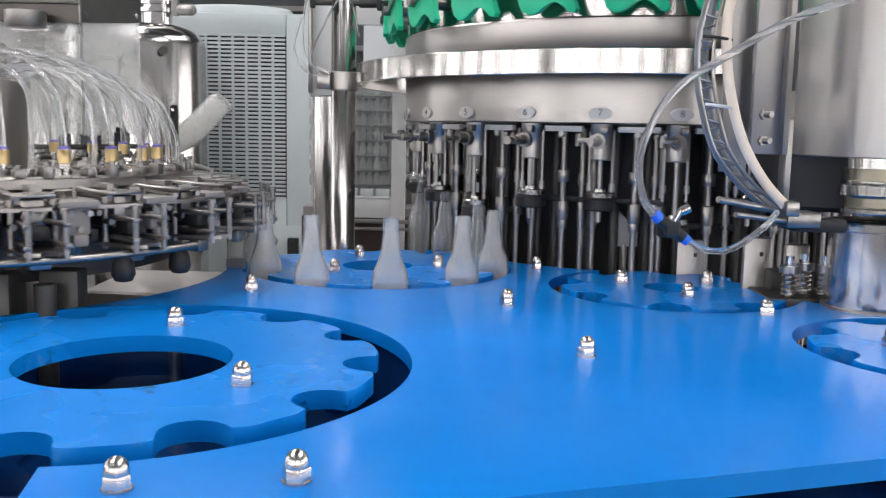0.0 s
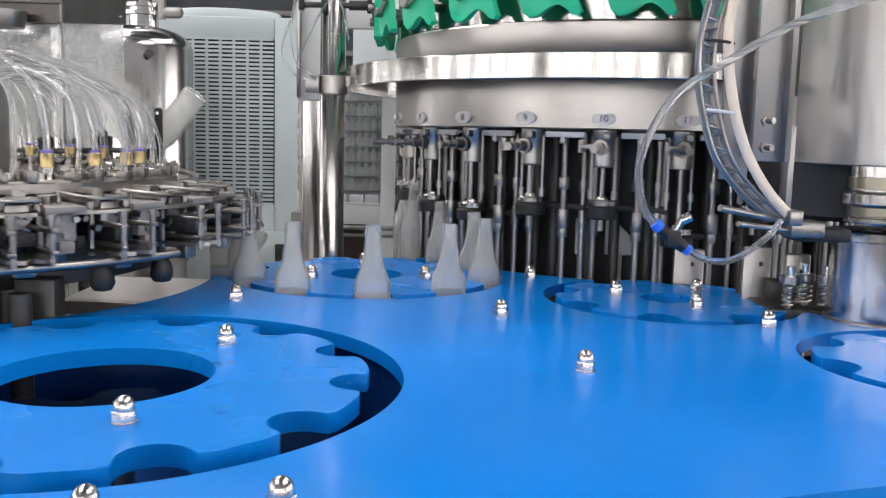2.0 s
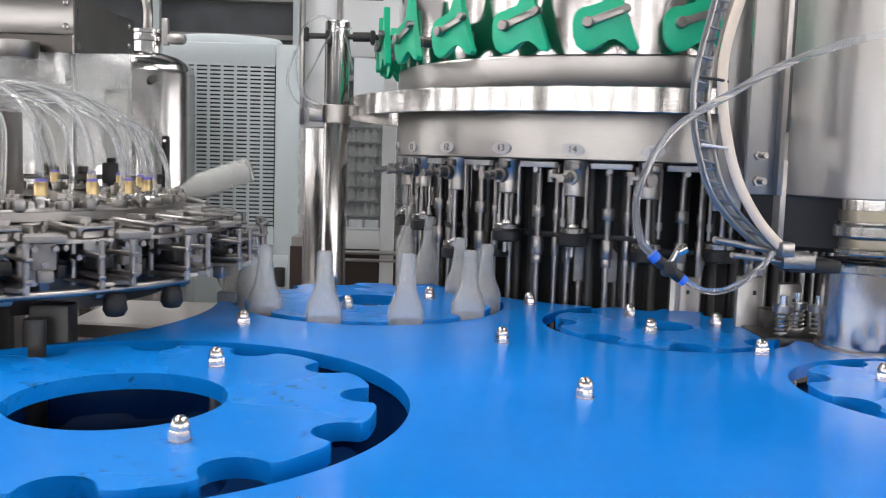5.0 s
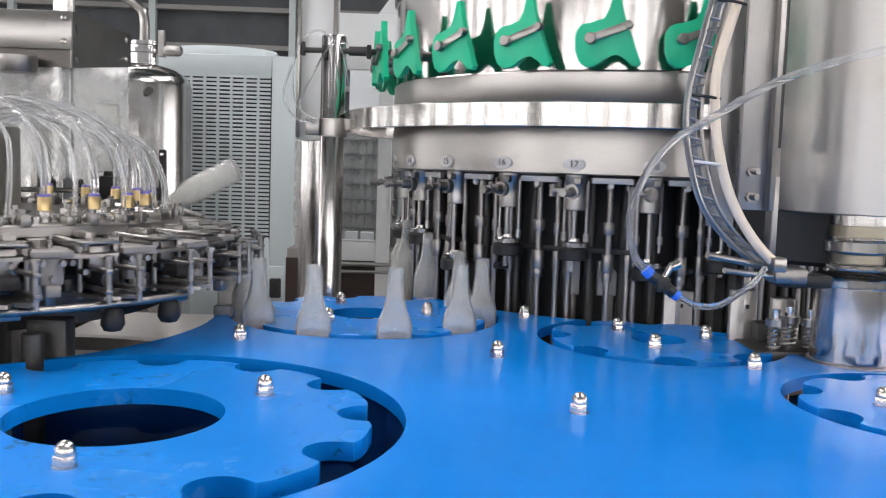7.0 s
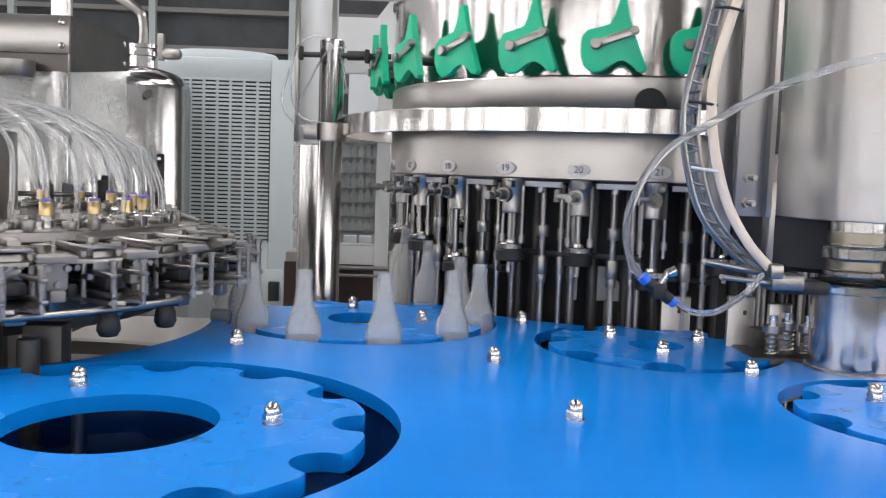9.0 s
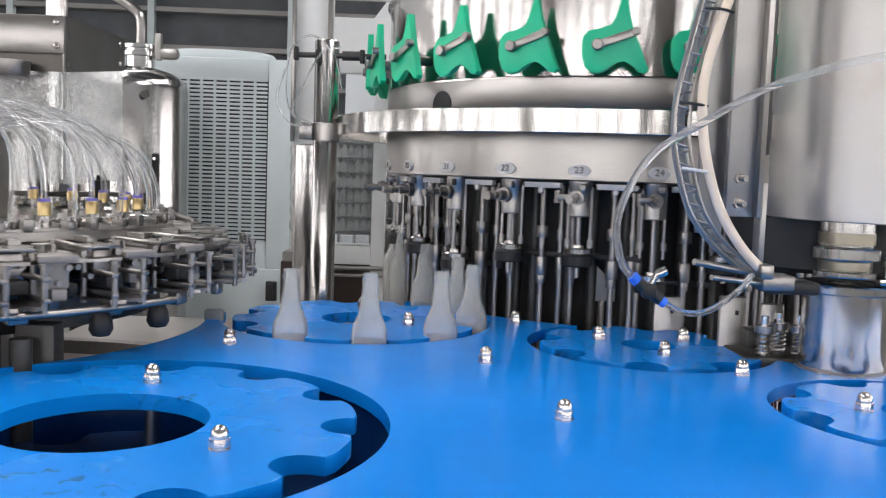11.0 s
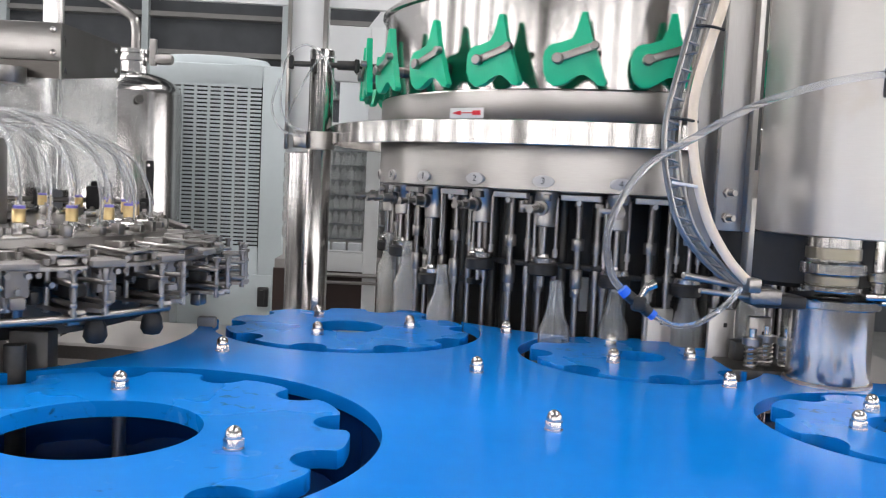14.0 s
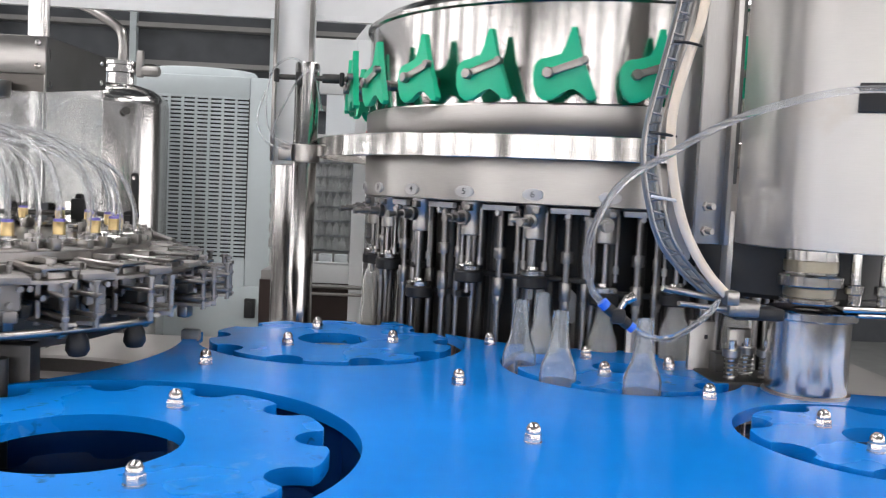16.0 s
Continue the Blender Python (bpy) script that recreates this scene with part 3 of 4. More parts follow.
part("pallet", box(B(), (-0.33, 3.56, 0.59), (0.42, 0.3, 1.18), bevel=0.004), BLOCK, pal)
for x in (-0.36, -0.297, -0.237):
    part("white_box", box(B(), (x, 3.44, 1.215), (0.05, 0.05, 0.07), bevel=0.004), WHITE, pal)
rows_ = B()
for j in range(7):
    z = 1.26 + 0.058 * j
    for i in range(14):
        lathe(rows_, [(0.0125, z), (0.0135, z + 0.004), (0.0135, z + 0.034), (0.006, z + 0.046), (0.006, z + 0.054)], 8, (-0.52 + 0.028 * i, 3.53 + 0.006 * ((i * 7 + j * 3) % 3)))
tagged(part("stacked_bottle", rows_, GLASS, pal), "small clear bottles in rows", kind="stuff")
for j in range(8):
    part("layer_sheet", box(B(), (-0.33, 3.56, 1.256 + 0.058 * j), (0.4, 0.08, 0.002)), CABLE, pal)
part("back_sheet", box(B(), (-0.33, 3.62, 1.45), (0.42, 0.01, 0.54), bevel=0.002), PLATE, pal)
tagged(part("pale_panel", box(B(), (0.02, 3.6, 1.35), (0.3, 0.04, 1.9), bevel=0.01), GREY), "pale grey enclosure panel", "panel", kind="structure")
slope = prism(B(), [(-0.46, 0.0), (-0.46, 1.965), (-0.44, 1.995), (-0.2, 2.33), (0.25, 2.33), (0.25, 0.0)], 0, 0.05, bevel=0.004)
tagged(part("sloped_cover", slope, WHITE, m=Matrix.Translation((0.12, 3.75, 0)) @ Matrix.Rotation(radians(90), 4, "X")), "pale grey sloped machine cover behind the filler bowl", "machine cover")


# ---- cabinet with louvres, tank ----
cabinet = group_thing("louvred_cabinet", "tall pale grey-green cabinet with louvred slots", "air cooler", pose(-1.13, 4.8, 0))
bars_x = [0.258 - 0.067 * i for i in range(8)]
for nm, c, s in (("side_panel", (-0.345, 0, 1.019), (0.12, 0.5, 2.038)), ("side_panel", (0.385, 0, 1.019), (0.12, 0.5, 2.038)), ("base_panel", (0.02, 0, 0.558), (0.61, 0.5, 1.116)), ("top_panel", (0.02, 0, 1.986), (0.61, 0.5, 0.104))):
    part(nm, box(B(), c, s, bevel=0.006), GREY, cabinet)
# black box painted as the shade behind the slats
part("inside_shade", box(B(), (0.02, -0.18, 1.525), (0.6, 0.1, 0.82)), SHADOW, cabinet)
slat = box(B(), (0, -0.245, 0), (0.6, 0.012, 0.0118), Matrix.Rotation(radians(0), 4, "X"))
SLAT = mesh_of("slat", slat, GREY)
for i in range(41):
    part("slat", SLAT, GREY, cabinet, m=pose(0.02, 0, 1.12 + 0.0203 * i))
for x in bars_x:
    part("mullion", box(B(), (x, -0.246, 1.525), (0.0125, 0.013, 0.815)), GREY, cabinet)
part("rounded_top", lathe(B(), [(1e-3, 0.0), (0.25, 0.0), (0.26, -0.012), (0.26, -0.05)], 48, m=Matrix.Translation((0.03, 0, 2.086)) @ Matrix.Diagonal((1.1, 0.8, 1, 1))), GREY, cabinet)
part("lower_door", box(B(), (0.1, -0.253, 0.75), (0.6, 0.012, 0.46), bevel=0.004), GREY, cabinet)
part("hinge", box(box(B(), (0.362, -0.27, 0.87), (0.055, 0.03, 0.1), bevel=0.006), (0.362, -0.285, 0.87), (0.02, 0.01, 0.07)), RUBBER, cabinet, "black door hinge")

big = group_thing("steel_tank", "wide polished steel tank behind the rinser", "tank", pose(-2.0, 4.1, 0))
part("shell", lathe(B(), [(0.31, 0.0), (0.31, 1.86), (0.3, 1.9), (0.25, 1.94), (0.12, 1.97), (1e-3, 1.98)], 64), TANKSTEEL, big)
part("side_pipe", rod(B(), (0.36, -0.12, 0.0), (0.36, -0.12, 1.9), 0.025, 16), CHROME, big)
tank = group_thing("steel_tank", "upright polished steel tank with a domed top and pipe", "tank", pose(-1.382, 4.2, 0))
part("shell", lathe(B(), [(1e-3, 0.0), (0.258, 0.0), (0.26, 0.02), (0.26, 1.835), (0.254, 1.862), (0.236, 1.888), (0.2, 1.912), (0.14, 1.93), (0.06, 1.938)], 64), TANKSTEEL, tank)
part("neck", lathe(B(), [(0.064, 1.92), (0.064, 1.985), (0.085, 1.987), (0.085, 2.004), (0.066, 2.007), (0.066, 2.02), (0.08, 2.022), (0.08, 2.038), (1e-3, 2.04)], 32, (0.05, 0)), CHROME, tank)
part("vent_pipe", tube(B(), [(0.05, 0, 2.03), (0.05, 0, 2.14), (0.02, 0, 2.2), (-0.12, 0, 2.28), (-0.34, 0, 2.36)], 0.022, 12), STEEL, tank)
part("stud", rod(B(), (0.137, -0.215, 1.80), (0.15, -0.25, 1.80), 0.018), DARKSTEEL, tank)
part("clamp_lever", box(box(B(), (0.14, -0.03, 2.03), (0.03, 0.03, 0.12), bevel=0.004), (0.19, -0.03, 2.0), (0.09, 0.05, 0.05), bevel=0.02), SATIN, tank)

# ---- the rinser turret ----
rinser = group_thing("rinser_turret", "rotating stainless bottle rinser with grippers and clear hoses", "rinsing machine", pose(*RINSER, 0))
part("ring_plate", lathe(B(), [(0.16, 1.372), (0.43, 1.372), (0.434, 1.375), (0.434, 1.389), (0.43, 1.392), (0.16, 1.392)], 96), STEEL, rinser, "round steel plate with fittings")
part("gripper_ring", lathe(B(), [(0.40, 1.352), (0.50, 1.352), (0.502, 1.355), (0.502, 1.362), (0.40, 1.364)], 96), SATIN, rinser)
part("hub", lathe(B(), [(0.14, 0.95), (0.14, 1.55), (0.10, 1.56), (0.10, 1.62), (1e-3, 1.62)], 48), STEEL, rinser)
part("under_ring", lathe(B(), [(0.38, 1.23), (0.41, 1.23), (0.41, 1.35), (0.38, 1.35)], 64), DARKSTEEL, rinser)
gm = box(B(), (0.475, 0, 1.343), (0.1, 0.034, 0.05), bevel=0.004)
box(gm, (0.45, 0.02, 1.373), (0.04, 0.02, 0.02), bevel=0.003)
rod(gm, (0.43, -0.02, 1.372), (0.52, -0.02, 1.366), 0.007, 8)
GRIP = mesh_of("gripper", gm, CAST)
RB = mesh_of("black_bracket", box(box(B(), (0.45, -0.045, 1.322), (0.07, 0.03, 0.055), bevel=0.005), (0.5, -0.05, 1.31), (0.05, 0.014, 0.02), bevel=0.003), RUBBER)
RS = mesh_of("roller_pin", rod(rod(B(), (0.475, 0.055, 1.285), (0.475, 0.055, 1.368), 0.011), (0.475, 0.055, 1.366), (0.475, 0.055, 1.376), 0.015, 6), STEEL)
RC = mesh_of("guard_plate", box(B(), (0.505, 0.0, 1.372), (0.055, 0.06, 0.004), bevel=0.001), CAST)
rg = box(B(), (0.512, 0.062, 1.358), (0.05, 0.058, 0.01), bevel=0.002)
box(rg, (0.519, 0.062, 1.333), (0.02, 0.034, 0.042), bevel=0.004)
box(rg, (0.53, 0.062, 1.305), (0.016, 0.022, 0.018), bevel=0.003)
RG = mesh_of("grip_block", rg, BLOCK)
sc = B()
rng_s = random.Random(9)
for i in range(9):
    x, y, h = rng_s.uniform(0.42, 0.55), rng_s.uniform(-0.062, 0.062), rng_s.uniform(0.005, 0.014)
    rod(sc, (x, y, 1.362), (x, y, 1.366 + h), rng_s.uniform(0.0035, 0.0065), 6)
for y, z in ((-0.05, 1.345), (-0.03, 1.33), (0.048, 1.345), (0.076, 1.345), (0.062, 1.322), (0.012, 1.35)):
    rod(sc, (0.52, y, z), (0.537, y, z), 0.0048, 8)
SCREWS = mesh_of("clamp_screw", sc, CAST)
lp = prism(B(), [(0.5, -0.036), (0.585, -0.03), (0.598, -0.012), (0.575, 0.0), (0.598, 0.012), (0.585, 0.03), (0.5, 0.036)], 1.293, 1.299, bevel=0.001)
prism(lp, [(0.47, -0.05), (0.53, -0.062), (0.545, -0.03), (0.545, 0.02), (0.5, 0.05)], 1.351, 1.357, bevel=0.001)
box(lp, (0.47, -0.055, 1.30), (0.03, 0.016, 0.05), bevel=0.003)
box(lp, (0.545, 0.0, 1.28), (0.02, 0.03, 0.022), bevel=0.004)
LOWJAW = mesh_of("jaw_plate", lp, CAST)
tc_ = B()
for x, y, z, w, h in ((0.42, 0.01, 1.398, 0.024, 0.014), (0.41, -0.055, 1.397, 0.02, 0.012), (0.425, 0.05, 1.4, 0.018, 0.02), (0.385, 0.045, 1.4, 0.022, 0.018), (0.34, -0.03, 1.402, 0.02, 0.022)):
    box(tc_, (x, y, z), (w, 0.016, h), bevel=0.003)
    rod(tc_, (x, y, z), (x, y, z + h * 0.5 + 0.006), 0.005, 6)
TOPCLIP = mesh_of("hose_clip", tc_, CAST)
jm = B()
for s in (-1, 1):
    box(jm, (0.555, 0.022 * s, 1.336), (0.08, 0.011, 0.007), Matrix.Rotation(radians(8 * s), 4, "Z"), bevel=0.002)
    box(jm, (0.555, 0.022 * s, 1.306), (0.08, 0.011, 0.007), Matrix.Rotation(radians(8 * s), 4, "Z"), bevel=0.002)
    rod(jm, (0.588, 0.025 * s, 1.288), (0.588, 0.025 * s, 1.352), 0.0048, 8)
    rod(jm, (0.52, 0.03 * s, 1.288), (0.52, 0.03 * s, 1.36), 0.0048, 8)
    rod(jm, (0.588, 0.025 * s, 1.352), (0.588, 0.025 * s, 1.358), 0.0075, 6)
    rod(jm, (0.52, 0.03 * s, 1.36), (0.52, 0.03 * s, 1.367), 0.0075, 6)
JAW = mesh_of("jaw", jm, CAST)
om = box(B(), (0.53, 0, 1.321), (0.05, 0.03, 0.02), bevel=0.004)
ROLL = mesh_of("cam_roller", rod(B(), (0.44, 0.045, 1.30), (0.47, 0.045, 1.30), 0.016, 14), RUBBER)
PAD = mesh_of("gripper_pad", om, RUBBER)
nm_ = lathe(B(), [(0.011, 1.392), (0.011, 1.402), (0.014, 1.403), (0.014, 1.411), (0.0105, 1.412)], 6, (0.37, 0))
rod(nm_, (0.405, 0.03, 1.392), (0.405, 0.03, 1.404), 0.008, 6)
rod(nm_, (0.40, -0.03, 1.392), (0.40, -0.03, 1.404), 0.008, 6)
rod(nm_, (0.33, 0.02, 1.40), (0.415, 0.02, 1.40), 0.006, 8)
NOZ = mesh_of("fitting", nm_, CHROME)
bmm = lathe(B(), [(0.0105, 1.411), (0.0105, 1.432), (0.009, 1.434)], 12, (0.37, 0))
BRS = mesh_of("brass_collar", bmm, BRASS)
PUR = mesh_of("violet_ring", lathe(B(), [(0.0095, 1.433), (0.0095, 1.438), (1e-4, 1.438)], 12, (0.37, 0)), PURPLE)
HOSE = mesh_of("clear_hose", tube(B(), [(0.37, 0, 1.436), (0.366, 0, 1.48), (0.34, 0, 1.535), (0.27, 0, 1.58), (0.18, 0, 1.60), (0.11, 0, 1.59)], 0.0052, 8), CLEAR)
HOSE2 = mesh_of("clear_hose", tube(B(), [(0.405, 0.03, 1.404), (0.40, 0.035, 1.46), (0.365, 0.04, 1.525), (0.28, 0.03, 1.565), (0.18, 0.02, 1.572), (0.1, 0.01, 1.555)], 0.004, 8), CLEAR)
for k in range(24):
    g = part("gripper", GRIP, CAST, rinser, m=pose(0, 0, 0, rz=9.8 + 15 * k))
    part("jaw", JAW, STEEL, g)
    part("black_bracket", RB, RUBBER, g)
    part("roller_pin", RS, STEEL, g)
    part("guard_plate", RC, CAST, g)
    part("grip_block", RG, BLOCK, g, "light grey plastic block")
    part("gripper_pad", PAD, RUBBER, g)
    tagged(part("clamp_screw", SCREWS, CHROME, g), kind="stuff")
    part("jaw_plate", LOWJAW, CAST, g)
    part("cam_roller", ROLL, RUBBER, g)
    f = part("fitting", NOZ, CHROME, rinser, m=pose(0, 0, 0, rz=9.8 + 15 * k))
    part("brass_collar", BRS, BRASS, f)
    tagged(part("hose_clip", TOPCLIP, SATIN, f), kind="stuff")
    part("violet_ring", PUR, PURPLE, f)
    part("clear_hose", HOSE, CLEAR, f)
    part("clear_hose", HOSE2, CLEAR, f)

frame_r = group_thing("rinser_rail", "bent steel guide rails on black clamps round the rinser", "guide rail", pose(*RINSER, 0))


def arc(r, z, a0, a1, n=28):
    return [(r * math.cos(radians(a0 + (a1 - a0) * i / n)), r * math.sin(radians(a0 + (a1 - a0) * i / n)), z) for i in range(n + 1)]


part("lower_rail", tube(B(), arc(0.575, 1.285, 215, 335), 0.006, 10, 1, False), CAST, frame_r)
part("upper_rail", tube(B(), [(-0.4, 0.3, 1.43), (-0.25, 0.41, 1.426), (-0.05, 0.435, 1.42), (0.1, 0.435, 1.422), (0.18, 0.432, 1.426), (0.235, 0.43, 1.42), (0.278, 0.428, 1.405)], 0.0062, 10), CAST, frame_r)
for a in (250, 275, 300, 322, 333):
    x, y = 0.56 * math.cos(radians(a)), 0.56 * math.sin(radians(a))
    part("black_clamp", lathe(B(), [(1e-4, 1.24), (0.013, 1.243), (0.018, 1.252), (0.016, 1.268), (0.01, 1.28), (1e-4, 1.281)], 14, (x, y)), RUBBER, frame_r)
for x, z, w, h in ((0.162, 1.43, 0.034, 0.056), (0.03, 1.424, 0.014, 0.044), (0.27, 1.408, 0.03, 0.034), (-0.13, 1.424, 0.014, 0.044), (-0.24, 1.43, 0.02, 0.05)):
    part("black_clamp", box(box(B(), (x, 0.432, z), (w, 0.034, h), bevel=0.005), (x, 0.432, z + h * 0.55), (w * 0.5, 0.02, h * 0.3), bevel=0.003), RUBBER, frame_r)
strap = box(box(B(), (0.287, 0.435, 1.475), (0.018, 0.012, 0.098), bevel=0.005), (0.283, 0.433, 1.425), (0.03, 0.02, 0.02), bevel=0.005)
part("black_strap", strap, RUBBER, frame_r, "upright black strap handle")
part("strap_bolt", rod(B(), (0.287, 0.43, 1.512), (0.287, 0.424, 1.512), 0.004, 8), NUT, frame_r)
part("bottle_chute", tube(B(), [(0.3, 0.42, 1.4), (0.34, 0.4, 1.385), (0.4, 0.36, 1.372)], 0.007, 8), SATIN, frame_r)
for a in (255, 285, 312):
    x, y = 0.50 * math.cos(radians(a)), 0.50 * math.sin(radians(a))
    part("leg", rod(B(), (x, y, 0.99), (x, y, 1.24), 0.016), DARKSTEEL, frame_r)
part("brace", tube(B(), [(0.17, -0.46, 1.24), (0.13, -0.48, 1.16), (0.08, -0.5, 1.06)], 0.012, 8), RUBBER, frame_r)
part("drip_base", lathe(B(), [(1e-3, 0.99), (0.7, 0.99), (0.7, 1.03), (0.66, 1.03), (0.64, 1.0), (1e-3, 1.0)], 64), CAST, frame_r)
part("pedestal", box(B(), (0.12, -0.2, 1.1), (0.16, 0.12, 0.24), bevel=0.006), DARKSTEEL, frame_r)
for x, y, w in ((0.26, -0.36, 0.05), (0.34, -0.32, 0.06), (0.05, -0.40, 0.04), (-0.1, -0.42, 0.05)):
    part("upright", box(B(), (x, y, 1.13), (w, 0.04, 0.25), bevel=0.004), DARKSTEEL, frame_r)
part("cross_bar", box(B(), (0.1, -0.4, 1.06), (0.6, 0.03, 0.03), bevel=0.004), SATIN, frame_r)
hood = group_thing("rinser_hood", "stainless steel hood with riveted corners over the rinser", "machine hood")
hp = [(-0.762, 1.897, 1.684, 1.80), (-0.812, 2.42, 1.742, 1.828), (-1.25, 2.5, 1.75, 1.83), (-1.7, 2.3, 1.73, 1.82), (-1.7, 1.897, 1.684, 1.80)]
hb_ = B()
lo_ = [hb_.verts.new((x, y, z)) for x, y, z, _ in hp]
hi_ = [hb_.verts.new((x, y, z)) for x, y, _, z in hp]
hb_.faces.new(lo_)
hb_.faces.new(hi_)
for i in range(5):
    hb_.faces.new((lo_[i], lo_[(i + 1) % 5], hi_[(i + 1) % 5], hi_[i]))
part("shell", hb_, SHADED_HOOD, hood)
part("front_flange", box(B(), (-1.225, 1.892, 1.7595), (0.93, 0.008, 0.079), bevel=0.002), STEEL, hood)
part("corner_trim", box(B(), (-0.762, 1.893, 1.74), (0.004, 0.007, 0.115), bevel=0.001), SATIN, hood)
for z in (1.737, 1.785):
    part("rivet", lathe(B(), [(0.0075, 0), (0.006, 0.003), (1e-4, 0.0045)], 12, m=Matrix.Translation((-0.7755, 1.888, z)) @ Matrix.Rotation(radians(90), 4, "X")), NUT, hood)
for y, z in ((2.36, 1.805), (2.36, 1.755)):
    part("rivet", lathe(B(), [(0.0075, 0), (0.006, 0.003), (1e-4, 0.0045)], 12, m=Matrix.Translation((-0.8045, y, z)) @ Matrix.Rotation(radians(90), 4, "Y")), NUT, hood)
part("support_tube", rod(B(), (-0.80, 1.95, 1.80), (-0.80, 1.95, 2.4), 0.022, 20), CHROME, hood)
part("leg", rod(B(), (-1.6, 2.2, 0.0), (-1.6, 2.2, 1.70), 0.025, 16), SATIN, hood)
part("nozzle_block", lathe(B(), [(1e-4, 1.665), (0.036, 1.667), (0.04, 1.675), (0.04, 1.70), (1e-4, 1.70)], 24, (-0.86, 1.86)), CAST, hood)
shield = group_thing("splash_screen", "clear wet acrylic splash screen hanging under the hood", "splash screen")
pn = part("pane", prism(B(), [(0.02, 1.45), (0.51, 1.45), (0.51, 1.74), (0.02, 1.685)], -0.003, 0.003, Matrix(((0, 0, 1, 0), (1, 0, 0, 0), (0, 1, 0, 0), (0, 0, 0, 1)))), ACRYLIC, shield, m=pose(-0.767, 1.893, 0, rz=5.45))
pn.visible_shadow = False
pn = part("pane", box(B(), (0, 0, 0), (0.82, 0.006, 0.29)), ACRYLIC, shield, m=pose(-1.24, 2.44, 1.595, rz=-2))
pn.visible_shadow = False
pn = part("pane", box(B(), (-1.25, 1.915, 1.567), (0.95, 0.006, 0.23)), ACRYLIC, shield)
pn.visible_shadow = False
drops = B()
rng = random.Random(4)
for i in range(520):
    r = rng.uniform(0.0015, 0.0042)
    z = 1.45 + 0.245 * rng.random() ** 0.6
    if i % 2:
        c = (-0.775 - 0.55 * rng.random(), 1.911, z)
    else:
        k = rng.random()
        c = (-0.766 - 0.045 * k, 1.92 + 0.48 * k, z)
    bmesh.ops.create_icosphere(drops, subdivisions=1, radius=r, matrix=Matrix.Translation(c) @ Matrix.Diagonal((1, 0.5 if i % 2 else 1, rng.uniform(1, 1.8), 1)))
tagged(part("spray_water", drops, CLEAR, shield), "clear water beads", kind="stuff")

# ---- the capper, its column and hoses ----
capper = group_thing("capper_column", "thick steel capper column with a drum above", "capping machine")
part("post", lathe(B(), [(0.067, 0.99), (0.067, 1.335), (0.06, 1.338), (1e-3, 1.338)], 48, (0.704, 1.455)), TANKSTEEL, capper, "polished column")
part("foot_ring", lathe(B(), [(0.067, TOP), (0.072, TOP), (0.072, TOP + 0.004), (0.067, TOP + 0.005)], 48, (0.704, 1.455)), SATIN, capper)
part("drum", lathe(B(), [(1e-3, 1.447), (0.188, 1.447), (0.194, 1.449), (0.194, 2.6)], 128, (0.792, 1.51)), DRUM, capper, "large brushed steel drum")
part("flange", lathe(B(), [(0.03, 1.329), (0.074, 1.329), (0.076, 1.331), (0.076, 1.343), (0.074, 1.345), (0.03, 1.345)], 48, (0.704, 1.455)), CHROME, capper)
part("head_plate", box(box(B(), (0.845, 1.44, 1.354), (0.24, 0.11, 0.011), bevel=0.002), (0.86, 1.45, 1.3425), (0.2, 0.1, 0.008), bevel=0.002), CHROME, capper)
# black cover, reaching left to stand in for shadow behind the heads
part("black_shade_cover", lathe(B(), [(1e-3, 1.352), (0.16, 1.352), (0.17, 1.36), (0.172, 1.446), (1e-3, 1.446)], 40, (0.745, 1.65)), RUBBER, capper)
hd = lathe(B(), [(0.03, 1.36), (0.046, 1.36), (0.048, 1.362), (0.048, 1.368), (0.04, 1.37), (0.04, 1.386), (0.05, 1.388), (0.052, 1.39), (0.052, 1.405), (0.05, 1.407), (0.042, 1.409), (0.042, 1.447)], 40)
HEAD = mesh_of("capping_head", hd, CHROME, 18)
cbm = lathe(B(), [(0.0402, 1.371), (0.0412, 1.372), (0.0412, 1.385), (0.0402, 1.386)], 32)
lathe(cbm, [(0.0422, 1.412), (0.0432, 1.413), (0.0432, 1.43), (0.0422, 1.431)], 32)
COLLAR = mesh_of("brass_collar", cbm, PALEBRASS)
sh = lathe(B(), [(1e-4, 1.36), (0.011, 1.36), (0.011, 1.376), (0.016, 1.378), (0.016, 1.392), (0.009, 1.394), (0.008, 1.447)], 20)
SMALL = mesh_of("capping_head", sh, CHROME, 18)
part("brass_collar", COLLAR, PALEBRASS, part("capping_head", HEAD, CHROME, capper, m=pose(0.678, 1.41, 0)))
for x, y in ((0.752, 1.405), (0.80, 1.40), (0.885, 1.41)):
    part("capping_head", SMALL, CHROME, capper, m=pose(x, y, 0))
part("slot", box(B(), (0.722, 1.325, 1.69), (0.05, 0.02, 0.045), Matrix.Rotation(radians(-25), 4, "Z"), bevel=0.002), SHADOW, capper, "dark rectangular slot")
bracket = group_thing("steel_bracket", "upright stainless bracket plate with two bolts", "bracket")
part("plate", box(B(), (0.499, 1.41, 1.945), (0.044, 0.012, 0.99), bevel=0.002), SATIN, bracket)
part("flange", box(B(), (0.5245, 1.4, 1.945), (0.009, 0.03, 0.99), bevel=0.0015), STEEL, bracket)
part("back_plate", box(B(), (0.465, 1.45, 1.93), (0.044, 0.01, 1.02), bevel=0.002), SATIN, bracket)
part("side_rail", box(B(), (0.543, 1.43, 1.44), (0.01, 0.03, 0.13), bevel=0.002), SATIN, bracket)
part("side_strip", box(B(), (0.5445, 1.44, 2.0), (0.011, 0.03, 0.9), bevel=0.002), DARKSTEEL, bracket)
